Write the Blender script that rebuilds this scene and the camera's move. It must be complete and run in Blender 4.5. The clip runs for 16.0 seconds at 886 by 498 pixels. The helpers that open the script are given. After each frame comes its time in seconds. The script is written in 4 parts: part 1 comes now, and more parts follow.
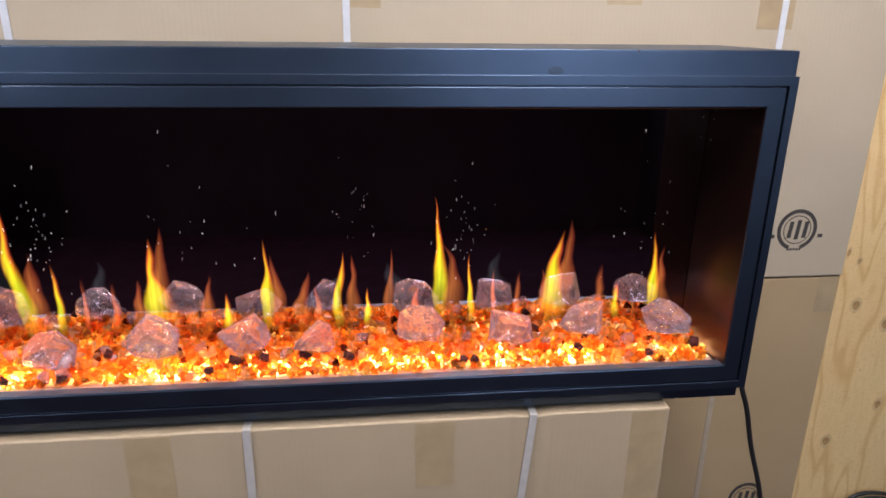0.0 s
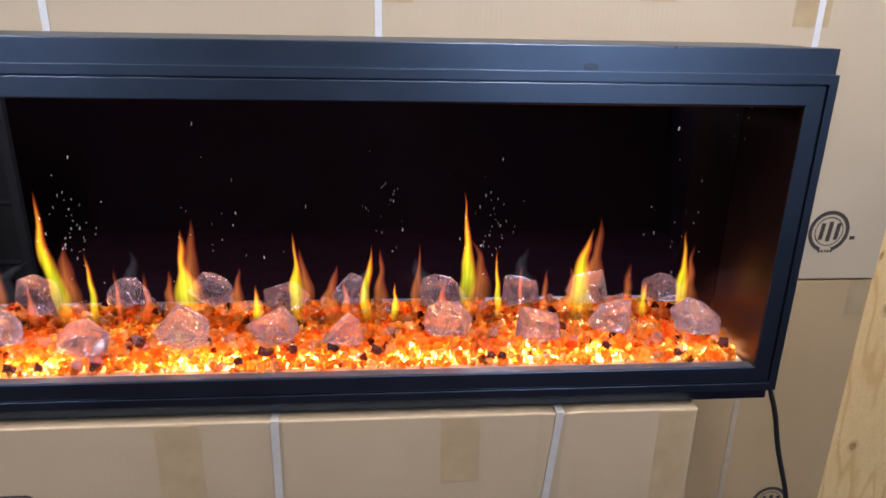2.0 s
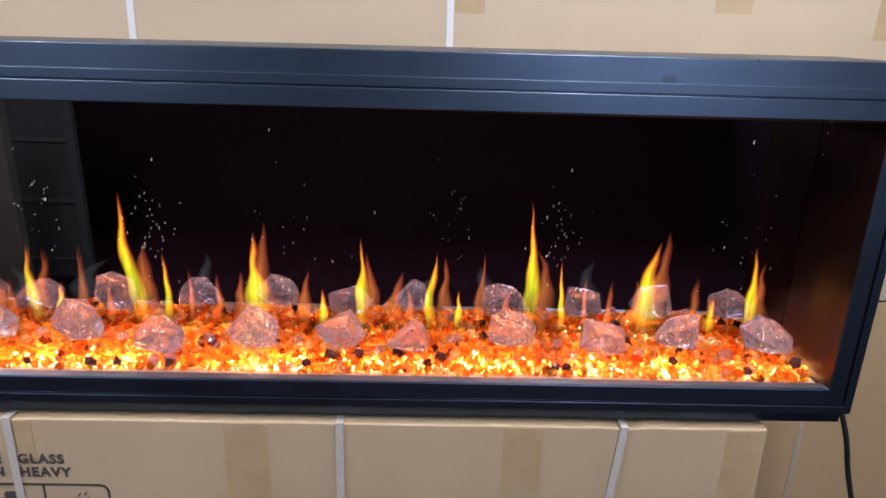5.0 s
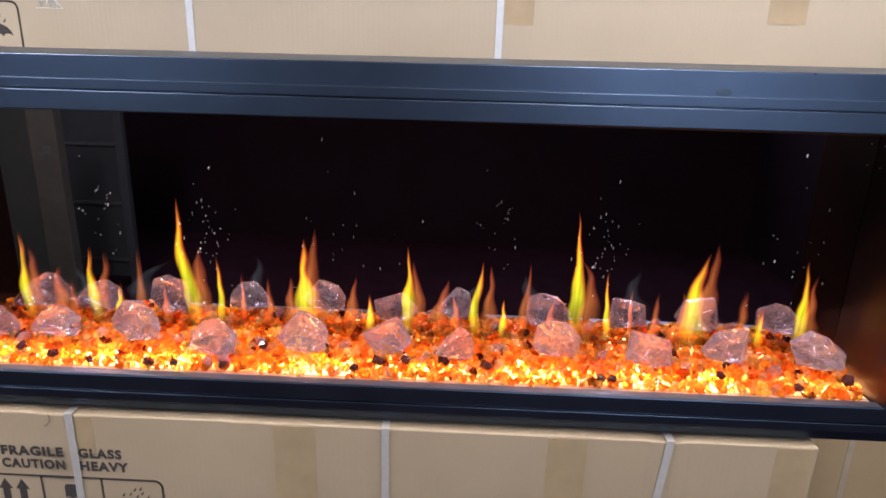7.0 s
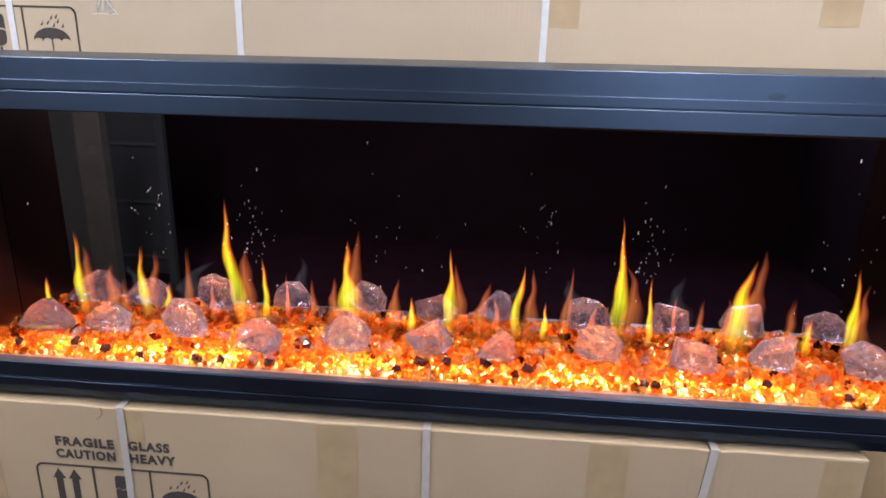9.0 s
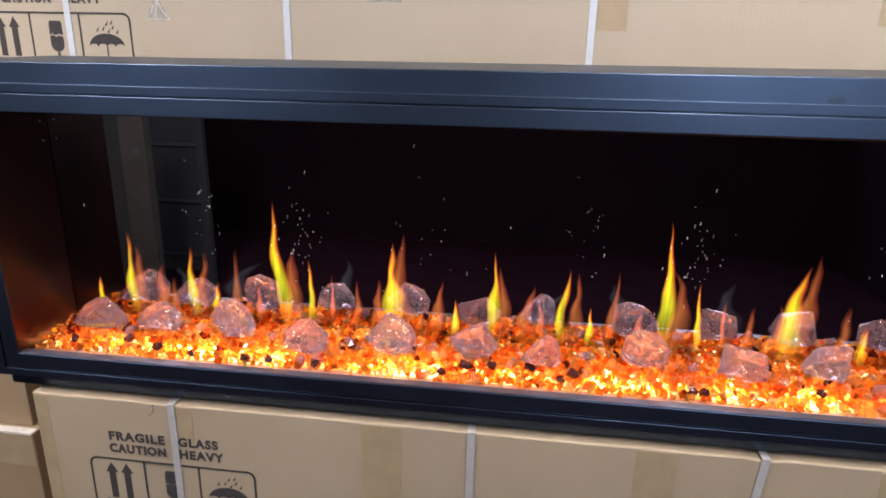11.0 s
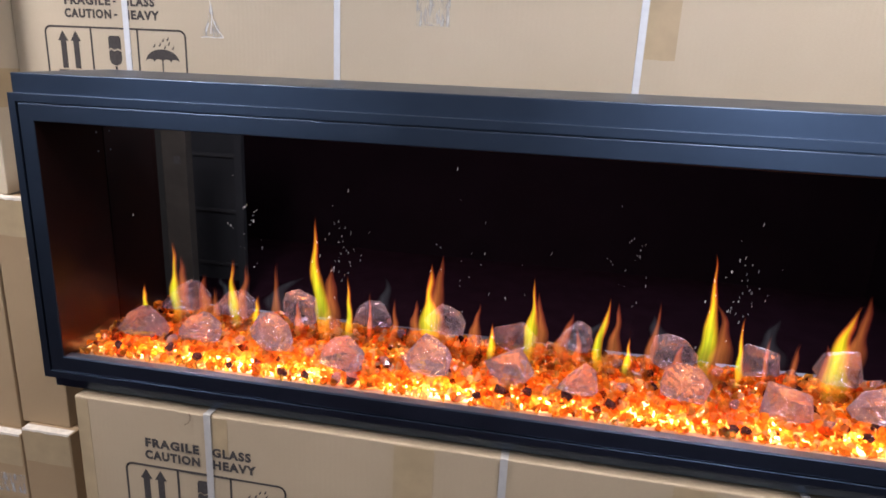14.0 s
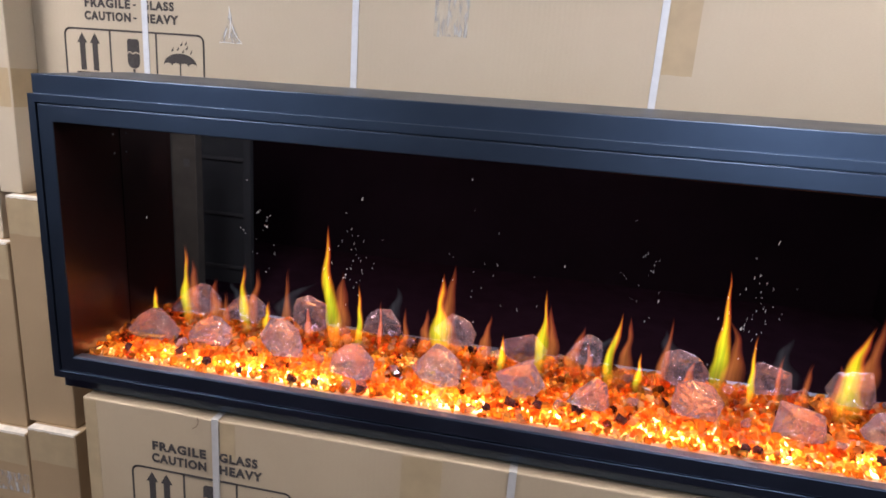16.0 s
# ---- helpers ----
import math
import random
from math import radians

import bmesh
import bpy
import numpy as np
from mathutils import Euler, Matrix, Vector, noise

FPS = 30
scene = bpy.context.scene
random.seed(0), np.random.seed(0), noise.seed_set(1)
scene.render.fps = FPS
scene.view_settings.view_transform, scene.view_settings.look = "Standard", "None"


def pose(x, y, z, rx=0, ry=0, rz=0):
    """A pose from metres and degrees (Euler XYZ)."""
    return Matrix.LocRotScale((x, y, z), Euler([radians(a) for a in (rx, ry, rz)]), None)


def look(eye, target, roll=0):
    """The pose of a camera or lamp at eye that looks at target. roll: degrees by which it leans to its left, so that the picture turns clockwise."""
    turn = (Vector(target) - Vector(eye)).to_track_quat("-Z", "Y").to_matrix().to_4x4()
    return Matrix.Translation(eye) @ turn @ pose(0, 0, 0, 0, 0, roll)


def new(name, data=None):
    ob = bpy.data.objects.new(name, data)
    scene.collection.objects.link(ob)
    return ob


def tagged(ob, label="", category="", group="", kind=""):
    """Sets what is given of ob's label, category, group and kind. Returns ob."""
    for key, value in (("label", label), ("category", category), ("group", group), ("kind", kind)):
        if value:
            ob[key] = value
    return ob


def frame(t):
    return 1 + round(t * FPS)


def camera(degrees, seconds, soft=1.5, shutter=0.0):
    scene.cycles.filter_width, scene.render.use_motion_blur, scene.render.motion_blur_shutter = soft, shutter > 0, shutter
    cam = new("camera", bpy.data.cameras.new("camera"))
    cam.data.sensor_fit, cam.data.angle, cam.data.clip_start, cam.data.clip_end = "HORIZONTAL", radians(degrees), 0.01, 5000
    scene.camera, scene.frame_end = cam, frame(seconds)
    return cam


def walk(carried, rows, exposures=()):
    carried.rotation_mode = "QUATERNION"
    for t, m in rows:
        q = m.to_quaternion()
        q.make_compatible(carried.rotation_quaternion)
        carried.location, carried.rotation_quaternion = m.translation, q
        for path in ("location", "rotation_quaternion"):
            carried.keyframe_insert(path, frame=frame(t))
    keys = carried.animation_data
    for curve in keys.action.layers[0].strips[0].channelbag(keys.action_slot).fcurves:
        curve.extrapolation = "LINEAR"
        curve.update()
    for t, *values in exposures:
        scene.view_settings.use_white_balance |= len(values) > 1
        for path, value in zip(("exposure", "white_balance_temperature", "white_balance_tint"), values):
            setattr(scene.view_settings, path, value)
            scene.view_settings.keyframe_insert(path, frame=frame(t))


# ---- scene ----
cam = camera(70.3, 16.0, soft=1.7)
PATH = [
    (0, (0.924, -0.775, 1.479), (1.145, 1.116, 0.866), 0.7),
    (0.5, (0.92, -0.772, 1.479), (1.136, 1.119, 0.864), 1.0),
    (1, (0.914, -0.771, 1.476), (1.119, 1.121, 0.862), 1.1),
    (1.5, (0.908, -0.772, 1.475), (1.101, 1.12, 0.857), 1.2),
    (2, (0.904, -0.773, 1.476), (1.077, 1.12, 0.854), 1.2),
    (2.5, (0.896, -0.772, 1.476), (1.057, 1.123, 0.856), 1.3),
    (3, (0.89, -0.772, 1.474), (1.034, 1.126, 0.859), 1.4),
    (3.5, (0.883, -0.772, 1.475), (1.005, 1.127, 0.859), 1.6),
    (4, (0.876, -0.773, 1.475), (0.976, 1.129, 0.864), 1.7),
    (6.5, (0.846, -0.782, 1.478), (0.817, 1.13, 0.893), 1.7),
    (7, (0.841, -0.785, 1.484), (0.788, 1.127, 0.899), 1.7),
    (7.5, (0.836, -0.789, 1.484), (0.757, 1.123, 0.902), 1.6),
    (8, (0.83, -0.791, 1.485), (0.73, 1.12, 0.903), 1.6),
    (8.5, (0.825, -0.791, 1.486), (0.702, 1.118, 0.903), 1.6),
    (9, (0.82, -0.79, 1.487), (0.676, 1.118, 0.903), 1.6),
    (11.5, (0.791, -0.793, 1.494), (0.534, 1.101, 0.907), 1.2),
    (12, (0.787, -0.794, 1.496), (0.513, 1.099, 0.913), 1.3),
    (12.5, (0.784, -0.795, 1.497), (0.494, 1.1, 0.927), 1.6),
    (13, (0.782, -0.795, 1.499), (0.478, 1.101, 0.939), 2.0),
    (13.5, (0.78, -0.795, 1.5), (0.464, 1.102, 0.953), 2.4),
    (14, (0.776, -0.795, 1.5), (0.451, 1.103, 0.962), 2.8),
    (14.5, (0.77, -0.796, 1.501), (0.441, 1.104, 0.969), 3.2),
    (15, (0.768, -0.796, 1.501), (0.435, 1.104, 0.976), 3.5),
    (15.5, (0.764, -0.796, 1.502), (0.429, 1.106, 0.984), 3.9),
    (16, (0.762, -0.796, 1.501), (0.422, 1.107, 0.988), 4.1),
]
walk(cam, [(t, look(eye, target, roll)) for t, eye, target, roll in PATH],
     exposures=[(0, 0.0, 6200, 16), (9, 0.05, 6200, 16), (13, -0.09, 6200, 16), (16, -0.10, 6200, 16)])

# ---------------------------------------------------------------- light
world = bpy.data.worlds.new("room_air")
scene.world = world
world.use_nodes = True
world.node_tree.nodes["Background"].inputs["Color"].default_value = (0.75, 0.82, 1.0, 1)
world.node_tree.nodes["Background"].inputs["Strength"].default_value = 0.012


def ceiling_lamp(x, y, z, sx, sy, watts, colour):
    data = bpy.data.lights.new("ceiling_light_glow", "AREA")
    data.shape, data.size, data.size_y, data.energy, data.color = "RECTANGLE", sx, sy, watts, colour
    ob = new("ceiling_light_glow", data)
    ob.matrix_world = pose(x, y, z)
    return ob


LAMPS = [(1.38, -0.68, 0.3, 1.2, 41), (-0.72, -0.72, 0.3, 1.2, 59)]
ROOF = 2.75
for lx, ly, sx, sy, watts in LAMPS:
    ceiling_lamp(lx, ly, ROOF - 0.075, sx, sy, watts, (1.0, 0.962, 0.925))


# daylight through the two high windows in the wall behind the camera
WINDOWS = [(1.75, 3.05, 1.62, 2.50, 31), (-2.45, -1.45, 1.62, 2.50, 16)]
for wx0, wx1, wz0, wz1, watts in WINDOWS:
    data = bpy.data.lights.new("window_daylight", "AREA")
    data.shape, data.size, data.size_y, data.energy, data.color = "RECTANGLE", wx1 - wx0, wz1 - wz0, watts, (0.66, 0.81, 1.0)
    new("window_daylight", data).matrix_world = look(((wx0 + wx1) / 2, -4.03, (wz0 + wz1) / 2), ((wx0 + wx1) / 2, 0.0, (wz0 + wz1) / 2))


# ---------------------------------------------------------------- materials
def shader(name):
    m = bpy.data.materials.new(name)
    m.use_nodes = True
    nt = m.node_tree
    b = nt.nodes["Principled BSDF"]
    return m, nt, b


def node(nt, kind, **inputs):
    n = nt.nodes.new(kind)
    for k, v in inputs.items():
        n.inputs[k].default_value = v
    return n


def ramp(nt, fac, stops):
    r = nt.nodes.new("ShaderNodeValToRGB")
    e = r.color_ramp.elements
    while len(e) < len(stops):
        e.new(0.5)
    for el, (p, c) in zip(e, stops):
        el.position, el.color = p, (*c, 1)
    nt.links.new(fac, r.inputs["Fac"])
    return r.outputs["Color"]


def coords(nt, scale=(1, 1, 1)):
    tc = nt.nodes.new("ShaderNodeTexCoord")
    mp = nt.nodes.new("ShaderNodeMapping")
    mp.inputs["Scale"].default_value = scale
    nt.links.new(tc.outputs["Object"], mp.inputs["Vector"])
    return mp.outputs["Vector"]


def noise_tex(nt, vec, scale, detail=4, rough=0.55):
    n = node(nt, "ShaderNodeTexNoise", Scale=scale, Detail=detail, Roughness=rough)
    nt.links.new(vec, n.inputs["Vector"])
    return n.outputs["Fac"]


def mixed(nt, a, b, fac, mode="MIX"):
    m = nt.nodes.new("ShaderNodeMix")
    m.data_type, m.blend_type = "RGBA", mode
    for s, v in ((m.inputs[6], a), (m.inputs[7], b), (m.inputs[0], fac)):
        if hasattr(v, "is_linked"):
            nt.links.new(v, s)
        else:
            s.default_value = (*v, 1) if isinstance(v, tuple) else v
    return m.outputs[2]


def bump(nt, bsdf, height, strength, distance):
    bm_ = node(nt, "ShaderNodeBump", Strength=strength, Distance=distance)
    nt.links.new(height, bm_.inputs["Height"])
    nt.links.new(bm_.outputs["Normal"], bsdf.inputs["Normal"])


def cardboard(name, c1, c2):
    m, nt, b = shader(name)
    v = coords(nt)
    big = noise_tex(nt, v, 3.5, 5)
    fibre = noise_tex(nt, coords(nt, (30, 30, 260)), 6.0, 4, 0.7)
    col = mixed(nt, ramp(nt, big, [(0.3, c1), (0.7, c2)]), ramp(nt, fibre, [(0.3, (0.82, 0.82, 0.82)), (0.7, (1, 1, 1))]), 0.5, "MULTIPLY")
    nt.links.new(col, b.inputs["Base Color"])
    b.inputs["Roughness"].default_value = 0.72
    b.inputs["Specular IOR Level"].default_value = 0.3
    flute = node(nt, "ShaderNodeTexWave", Scale=38.0, Distortion=1.2, Detail=1.0)
    flute.bands_direction = "X"
    nt.links.new(v, flute.inputs["Vector"])
    both = mixed(nt, flute.outputs["Color"], noise_tex(nt, v, 9.0, 3), 0.93)
    bump(nt, b, both, 0.2, 0.004)
    return m


KRAFT = cardboard("kraft_cardboard", (0.512, 0.420, 0.302), (0.562, 0.468, 0.341))
# tan kraft for the front carton, dimmer light there put into it
KRAFT_D = cardboard("shaded_tan_kraft", (0.460, 0.352, 0.230), (0.510, 0.395, 0.263))
# brown kraft, darkened further for the weaker lamp light low down
KRAFT_E = cardboard("shaded_brown_kraft", (0.38, 0.260, 0.146), (0.44, 0.308, 0.178))
# kraft for the lower rear carton, browned to carry warmer light
KRAFT_C = cardboard("warm_lit_kraft", (0.465, 0.328, 0.180), (0.515, 0.370, 0.210))


def plain(name, colour, rough, metal=0.0, grain=0.0, grain_scale=60.0, spec=0.5):
    m, nt, b = shader(name)
    b.inputs["Roughness"].default_value = rough
    b.inputs["Metallic"].default_value = metal
    b.inputs["Specular IOR Level"].default_value = spec
    v = coords(nt)
    n = noise_tex(nt, v, grain_scale, 4)
    dark = tuple(c * (1 - grain) for c in colour)
    nt.links.new(ramp(nt, n, [(0.3, dark), (0.7, colour)]), b.inputs["Base Color"])
    return m, nt, b


def black_steel(name, colour, rough):
    m, nt, b = plain(name, colour, rough, 0.0, 0.15, 8.0, 0.9)
    v = coords(nt)
    r = nt.nodes.new("ShaderNodeMapRange")
    r.inputs["To Min"].default_value, r.inputs["To Max"].default_value = rough - 0.04, rough + 0.06
    nt.links.new(noise_tex(nt, v, 14.0, 5), r.inputs["Value"])
    nt.links.new(r.outputs["Result"], b.inputs["Roughness"])
    bump(nt, b, noise_tex(nt, v, 900.0, 2), 0.06, 0.0006)
    return m


# black coat; the blue of reflected daylight is put into the metal colour
STEEL = black_steel("black_steel_blue_sheen", (0.108, 0.141, 0.202), 0.37)
STEEL.node_tree.nodes["Principled BSDF"].inputs["Metallic"].default_value = 1.0
# ledge steel, lightened so its base colour carries the lamps' sheen
SATIN = black_steel("satin_steel_lamp_sheen", (0.30, 0.29, 0.35), 0.42)
SATIN.node_tree.nodes["Principled BSDF"].inputs["Metallic"].default_value = 0.9
LINER = black_steel("black_liner_ember_sheen", (0.010, 0.004, 0.004), 0.30)
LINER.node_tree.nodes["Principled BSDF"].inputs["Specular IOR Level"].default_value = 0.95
# orange of the ember glow on the walls is put into this tint
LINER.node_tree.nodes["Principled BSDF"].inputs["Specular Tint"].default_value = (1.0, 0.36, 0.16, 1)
SMUDGE = plain("dull_grey_smudge", (0.106, 0.130, 0.165), 0.42, 1.0, 0.25, 90)[0]
PALE_FOLD = plain("scuffed_lit_cardboard", (0.84, 0.76, 0.65), 0.8, 0, 0.25, 70)[0]
# the white strap again, its shade under the fireplace put into the grey
SHADED_STRAP = plain("shaded_packing_strap", (0.53, 0.50, 0.47), 0.45, 0, 0.15, 70)[0]
DULL_STRAP = plain("dull_tan_strap", (0.50, 0.40, 0.29), 0.45, 0, 0.15, 60)[0]
LABEL = plain("grey_paper_label", (0.10, 0.10, 0.10), 0.8, 0, 0.3, 60)[0]
STRAP = plain("white_packing_strap", (0.70, 0.71, 0.74), 0.42, 0, 0.10, 90)[0]
INK = plain("black_print", (0.075, 0.064, 0.060), 0.75, 0, 0.3, 200, 0.2)[0]
TAPE = plain("tan_packing_tape", (0.475, 0.352, 0.205), 0.36, 0, 0.18, 22)[0]
RUBBER = plain("black_rubber", (0.018, 0.018, 0.020), 0.5, 0, 0.2, 80)[0]
# screw heads get little light, so their glint is put into a pale colour
SCREW = plain("pale_glint_screw", (0.80, 0.77, 0.72), 0.4, 0.2, 0.1, 200)[0]
CONCRETE = plain("dark_red_brown_floor_paint", (0.036, 0.013, 0.021), 0.9, 0, 0.35, 6, 0.03)[0]
GREY_PANEL = plain("grey_brown_panel", (0.078, 0.072, 0.060), 0.7, 0, 0.3, 12)[0]
SLATE = plain("slate_grey_board", (0.040, 0.045, 0.052), 0.8, 0, 0.2, 4)[0]
SAGE = plain("grey_green_board", (0.060, 0.064, 0.060), 0.8, 0, 0.2, 4)[0]
DARK_WALL = plain("dark_maroon_grey_wall_paint", (0.022, 0.010, 0.016), 0.85, 0, 0.25, 3, 0.1)[0]
WHITE_PAINT = plain("white_ceiling_paint", (0.58, 0.58, 0.57), 0.9, 0, 0.08, 5)[0]
GREY_RACK = plain("grey_rack_steel", (0.075, 0.080, 0.086), 0.8, 0.0, 0.2, 20, 0.15)[0]

CLEAR_TAPE, nt, b = plain("clear_shiny_tape", (0.80, 0.78, 0.76), 0.14, 0, 0.1, 40, 0.8)
bump(nt, b, noise_tex(nt, coords(nt, (1, 1, 0.2)), 90.0, 3), 1.0, 0.02)
film = nt.nodes.new("ShaderNodeMixShader")
nt.links.new(ramp(nt, noise_tex(nt, coords(nt, (1, 1, 0.25)), 120.0, 3), [(0.45, (0.10, 0.10, 0.10)), (0.66, (0.75, 0.75, 0.75))]), film.inputs[0])
nt.links.new(nt.nodes.new("ShaderNodeBsdfTransparent").outputs[0], film.inputs[1])
nt.links.new(b.outputs[0], film.inputs[2])
nt.links.new(film.outputs[0], nt.nodes["Material Output"].inputs["Surface"])
GLINT = plain("white_film_glint", (0.86, 0.85, 0.84), 0.2, 0, 0.1, 60, 0.8)[0]

PLY, nt, b = shader("pine_plywood")
rings = nt.nodes.new("ShaderNodeMath")
rings.operation = "MULTIPLY"
nt.links.new(noise_tex(nt, coords(nt, (2.2, 1, 0.5)), 2.4, 3, 0.45), rings.inputs[0])
rings.inputs[1].default_value = 95.0
wave = nt.nodes.new("ShaderNodeMath")
wave.operation = "SINE"
nt.links.new(rings.outputs[0], wave.inputs[0])
fleck = noise_tex(nt, coords(nt, (14, 14, 60)), 5.0, 3, 0.6)
grain = noise_tex(nt, coords(nt, (60, 60, 4)), 6.0, 5, 0.6)
patch = noise_tex(nt, coords(nt), 2.6, 4)
col = mixed(nt, ramp(nt, wave.outputs[0], [(0.0, (0.95, 0.69, 0.34)), (0.55, (0.93, 0.66, 0.31)), (1.0, (0.84, 0.55, 0.24))]),
            ramp(nt, patch, [(0.35, (0.86, 0.80, 0.72)), (0.65, (1, 1, 1))]), 0.55, "MULTIPLY")
col = mixed(nt, col, ramp(nt, grain, [(0.25, (0.84, 0.76, 0.66)), (0.6, (1, 1, 1))]), 0.6, "MULTIPLY")
col = mixed(nt, col, ramp(nt, fleck, [(0.34, (0.82, 0.74, 0.62)), (0.46, (1, 1, 1))]), 0.5, "MULTIPLY")
nt.links.new(col, b.inputs["Base Color"])
b.inputs["Roughness"].default_value = 0.6
bump(nt, b, grain, 0.2, 0.002)
KNOT_HALO = plain("pine_knot_ring", (0.82, 0.56, 0.27), 0.6, 0, 0.25, 70)[0]
KNOT = plain("pine_knot", (0.62, 0.34, 0.13), 0.6, 0, 0.5, 60)[0]

# half mirror in front of the flame display
MIRROR, nt, b = shader("smoked_mirror_glass")
b.inputs["Base Color"].default_value = (0.52, 0.49, 0.52, 1)
b.inputs["Metallic"].default_value = 1.0
b.inputs["Roughness"].default_value = 0.015

# clear rose-tinted glass crystals
CRYSTAL, nt, b = shader("clear_rose_glass")
b.inputs["Base Color"].default_value = (1.0, 0.91, 0.94, 1)
b.inputs["Transmission Weight"].default_value = 1.0
b.inputs["Roughness"].default_value = 0.02
b.inputs["IOR"].default_value = 1.54
bump(nt, b, noise_tex(nt, coords(nt, (1, 1, 1.6)), 34.0, 2), 0.60, 0.010)
milk = node(nt, "ShaderNodeMixShader", Fac=0.68)
for k, kind in ((1, "ShaderNodeBsdfDiffuse"), (2, "ShaderNodeBsdfTranslucent")):
    n = node(nt, kind, Color=(1.0, 0.82, 0.97, 1))
    nt.links.new(n.outputs[0], milk.inputs[k])
glassy = node(nt, "ShaderNodeMixShader", Fac=0.16)
nt.links.new(b.outputs[0], glassy.inputs[1])
nt.links.new(milk.outputs[0], glassy.inputs[2])
nt.links.new(glassy.outputs[0], nt.nodes["Material Output"].inputs["Surface"])


def chip_glass(name, stops, island):
    m, nt, b = shader(name)
    if island:
        rnd = nt.nodes.new("ShaderNodeNewGeometry").outputs["Random Per Island"]
    else:
        rnd = nt.nodes.new("ShaderNodeObjectInfo").outputs["Random"]
    col = ramp(nt, rnd, stops)
    nt.links.new(col, b.inputs["Base Color"])
    b.inputs["Transmission Weight"].default_value = 0.92
    b.inputs["Roughness"].default_value = 0.06
    b.inputs["IOR"].default_value = 1.45
    tr = nt.nodes.new("ShaderNodeBsdfTranslucent")
    nt.links.new(col, tr.inputs["Color"])
    mx = node(nt, "ShaderNodeMixShader", Fac=0.27)
    nt.links.new(b.outputs[0], mx.inputs[1])
    nt.links.new(tr.outputs[0], mx.inputs[2])
    nt.links.new(mx.outputs[0], nt.nodes["Material Output"].inputs["Surface"])
    return m


AMBERS = [(0.0, (1.0, 0.35, 0.03)), (0.12, (1.0, 0.51, 0.07)), (0.26, (1.0, 0.65, 0.13)), (0.38, (1.0, 0.80, 0.28)), (0.48, (1.0, 0.43, 0.05)), (0.57, (1.0, 0.89, 0.50)),
          (0.66, (1.0, 0.81, 0.64)), (0.72, (1.0, 0.63, 0.12)), (0.84, (0.90, 0.26, 0.03)), (0.91, (1.0, 0.57, 0.09)), (0.97, (0.40, 0.09, 0.02)), (1.0, (0.16, 0.05, 0.02))]
AMBER = chip_glass("amber_crushed_glass", AMBERS, False)
AMBER_FILL = chip_glass("amber_crushed_glass_fill", AMBERS, True)
DARK_CHIP, nt, b = shader("dark_smoke_glass")
b.inputs["Base Color"].default_value = (0.12, 0.035, 0.032, 1)
b.inputs["Transmission Weight"].default_value = 0.35
b.inputs["Roughness"].default_value = 0.08

# the lit diffuser under the glass bed: rows of warm lamps shine through it
EMBER, nt, b = shader("lit_ember_diffuser")
v = coords(nt, (1, 0.35, 1))
spots = noise_tex(nt, v, 17.0, 2)
warm = ramp(nt, spots, [(0.35, (1.0, 0.29, 0.05)), (0.48, (1.0, 0.47, 0.13)), (0.60, (1.0, 0.68, 0.30))])
power = nt.nodes.new("ShaderNodeMapRange")
power.inputs["From Min"].default_value, power.inputs["From Max"].default_value = 0.35, 0.7
power.inputs["To Min"].default_value, power.inputs["To Max"].default_value = 5.2, 27.0
nt.links.new(spots, power.inputs["Value"])
# the lamp strip lies under the front half of the bed
across = nt.nodes.new("ShaderNodeSeparateXYZ")
nt.links.new(coords(nt), across.inputs[0])
strip = nt.nodes.new("ShaderNodeMapRange")
strip.interpolation_type = "SMOOTHSTEP"
strip.inputs["From Min"].default_value, strip.inputs["From Max"].default_value = 0.020, -0.038
strip.inputs["To Min"].default_value, strip.inputs["To Max"].default_value = 0.42, 1.05
nt.links.new(across.outputs["Y"], strip.inputs["Value"])
rim = nt.nodes.new("ShaderNodeMapRange")
rim.inputs["From Min"].default_value, rim.inputs["From Max"].default_value = -0.068, -0.044
rim.inputs["To Min"].default_value, rim.inputs["To Max"].default_value = 0.016, 1.0
nt.links.new(across.outputs["Y"], rim.inputs["Value"])
total = nt.nodes.new("ShaderNodeMath")
total.operation = "MULTIPLY"
nt.links.new(strip.outputs["Result"], total.inputs[0])
nt.links.new(rim.outputs["Result"], total.inputs[1])
ends = nt.nodes.new("ShaderNodeMapRange")
ends.interpolation_type = "SMOOTHSTEP"
ends.inputs["From Min"].default_value, ends.inputs["From Max"].default_value = 0.70, 0.60
ends.inputs["To Min"].default_value, ends.inputs["To Max"].default_value = 0.20, 1.0
far_x = nt.nodes.new("ShaderNodeMath")
far_x.operation = "ABSOLUTE"
nt.links.new(across.outputs["X"], far_x.inputs[0])
nt.links.new(far_x.outputs[0], ends.inputs["Value"])
inside = nt.nodes.new("ShaderNodeMath")
inside.operation = "MULTIPLY"
nt.links.new(total.outputs[0], inside.inputs[0])
nt.links.new(ends.outputs["Result"], inside.inputs[1])
beam = nt.nodes.new("ShaderNodeMath")
beam.operation = "MULTIPLY"
nt.links.new(inside.outputs[0], beam.inputs[0])
nt.links.new(power.outputs["Result"], beam.inputs[1])
b.inputs["Base Color"].default_value = (0.50, 0.30, 0.22, 1)
b.inputs["Roughness"].default_value = 0.4
nt.links.new(warm, b.inputs["Emission Color"])
nt.links.new(beam.outputs[0], b.inputs["Emission Strength"])


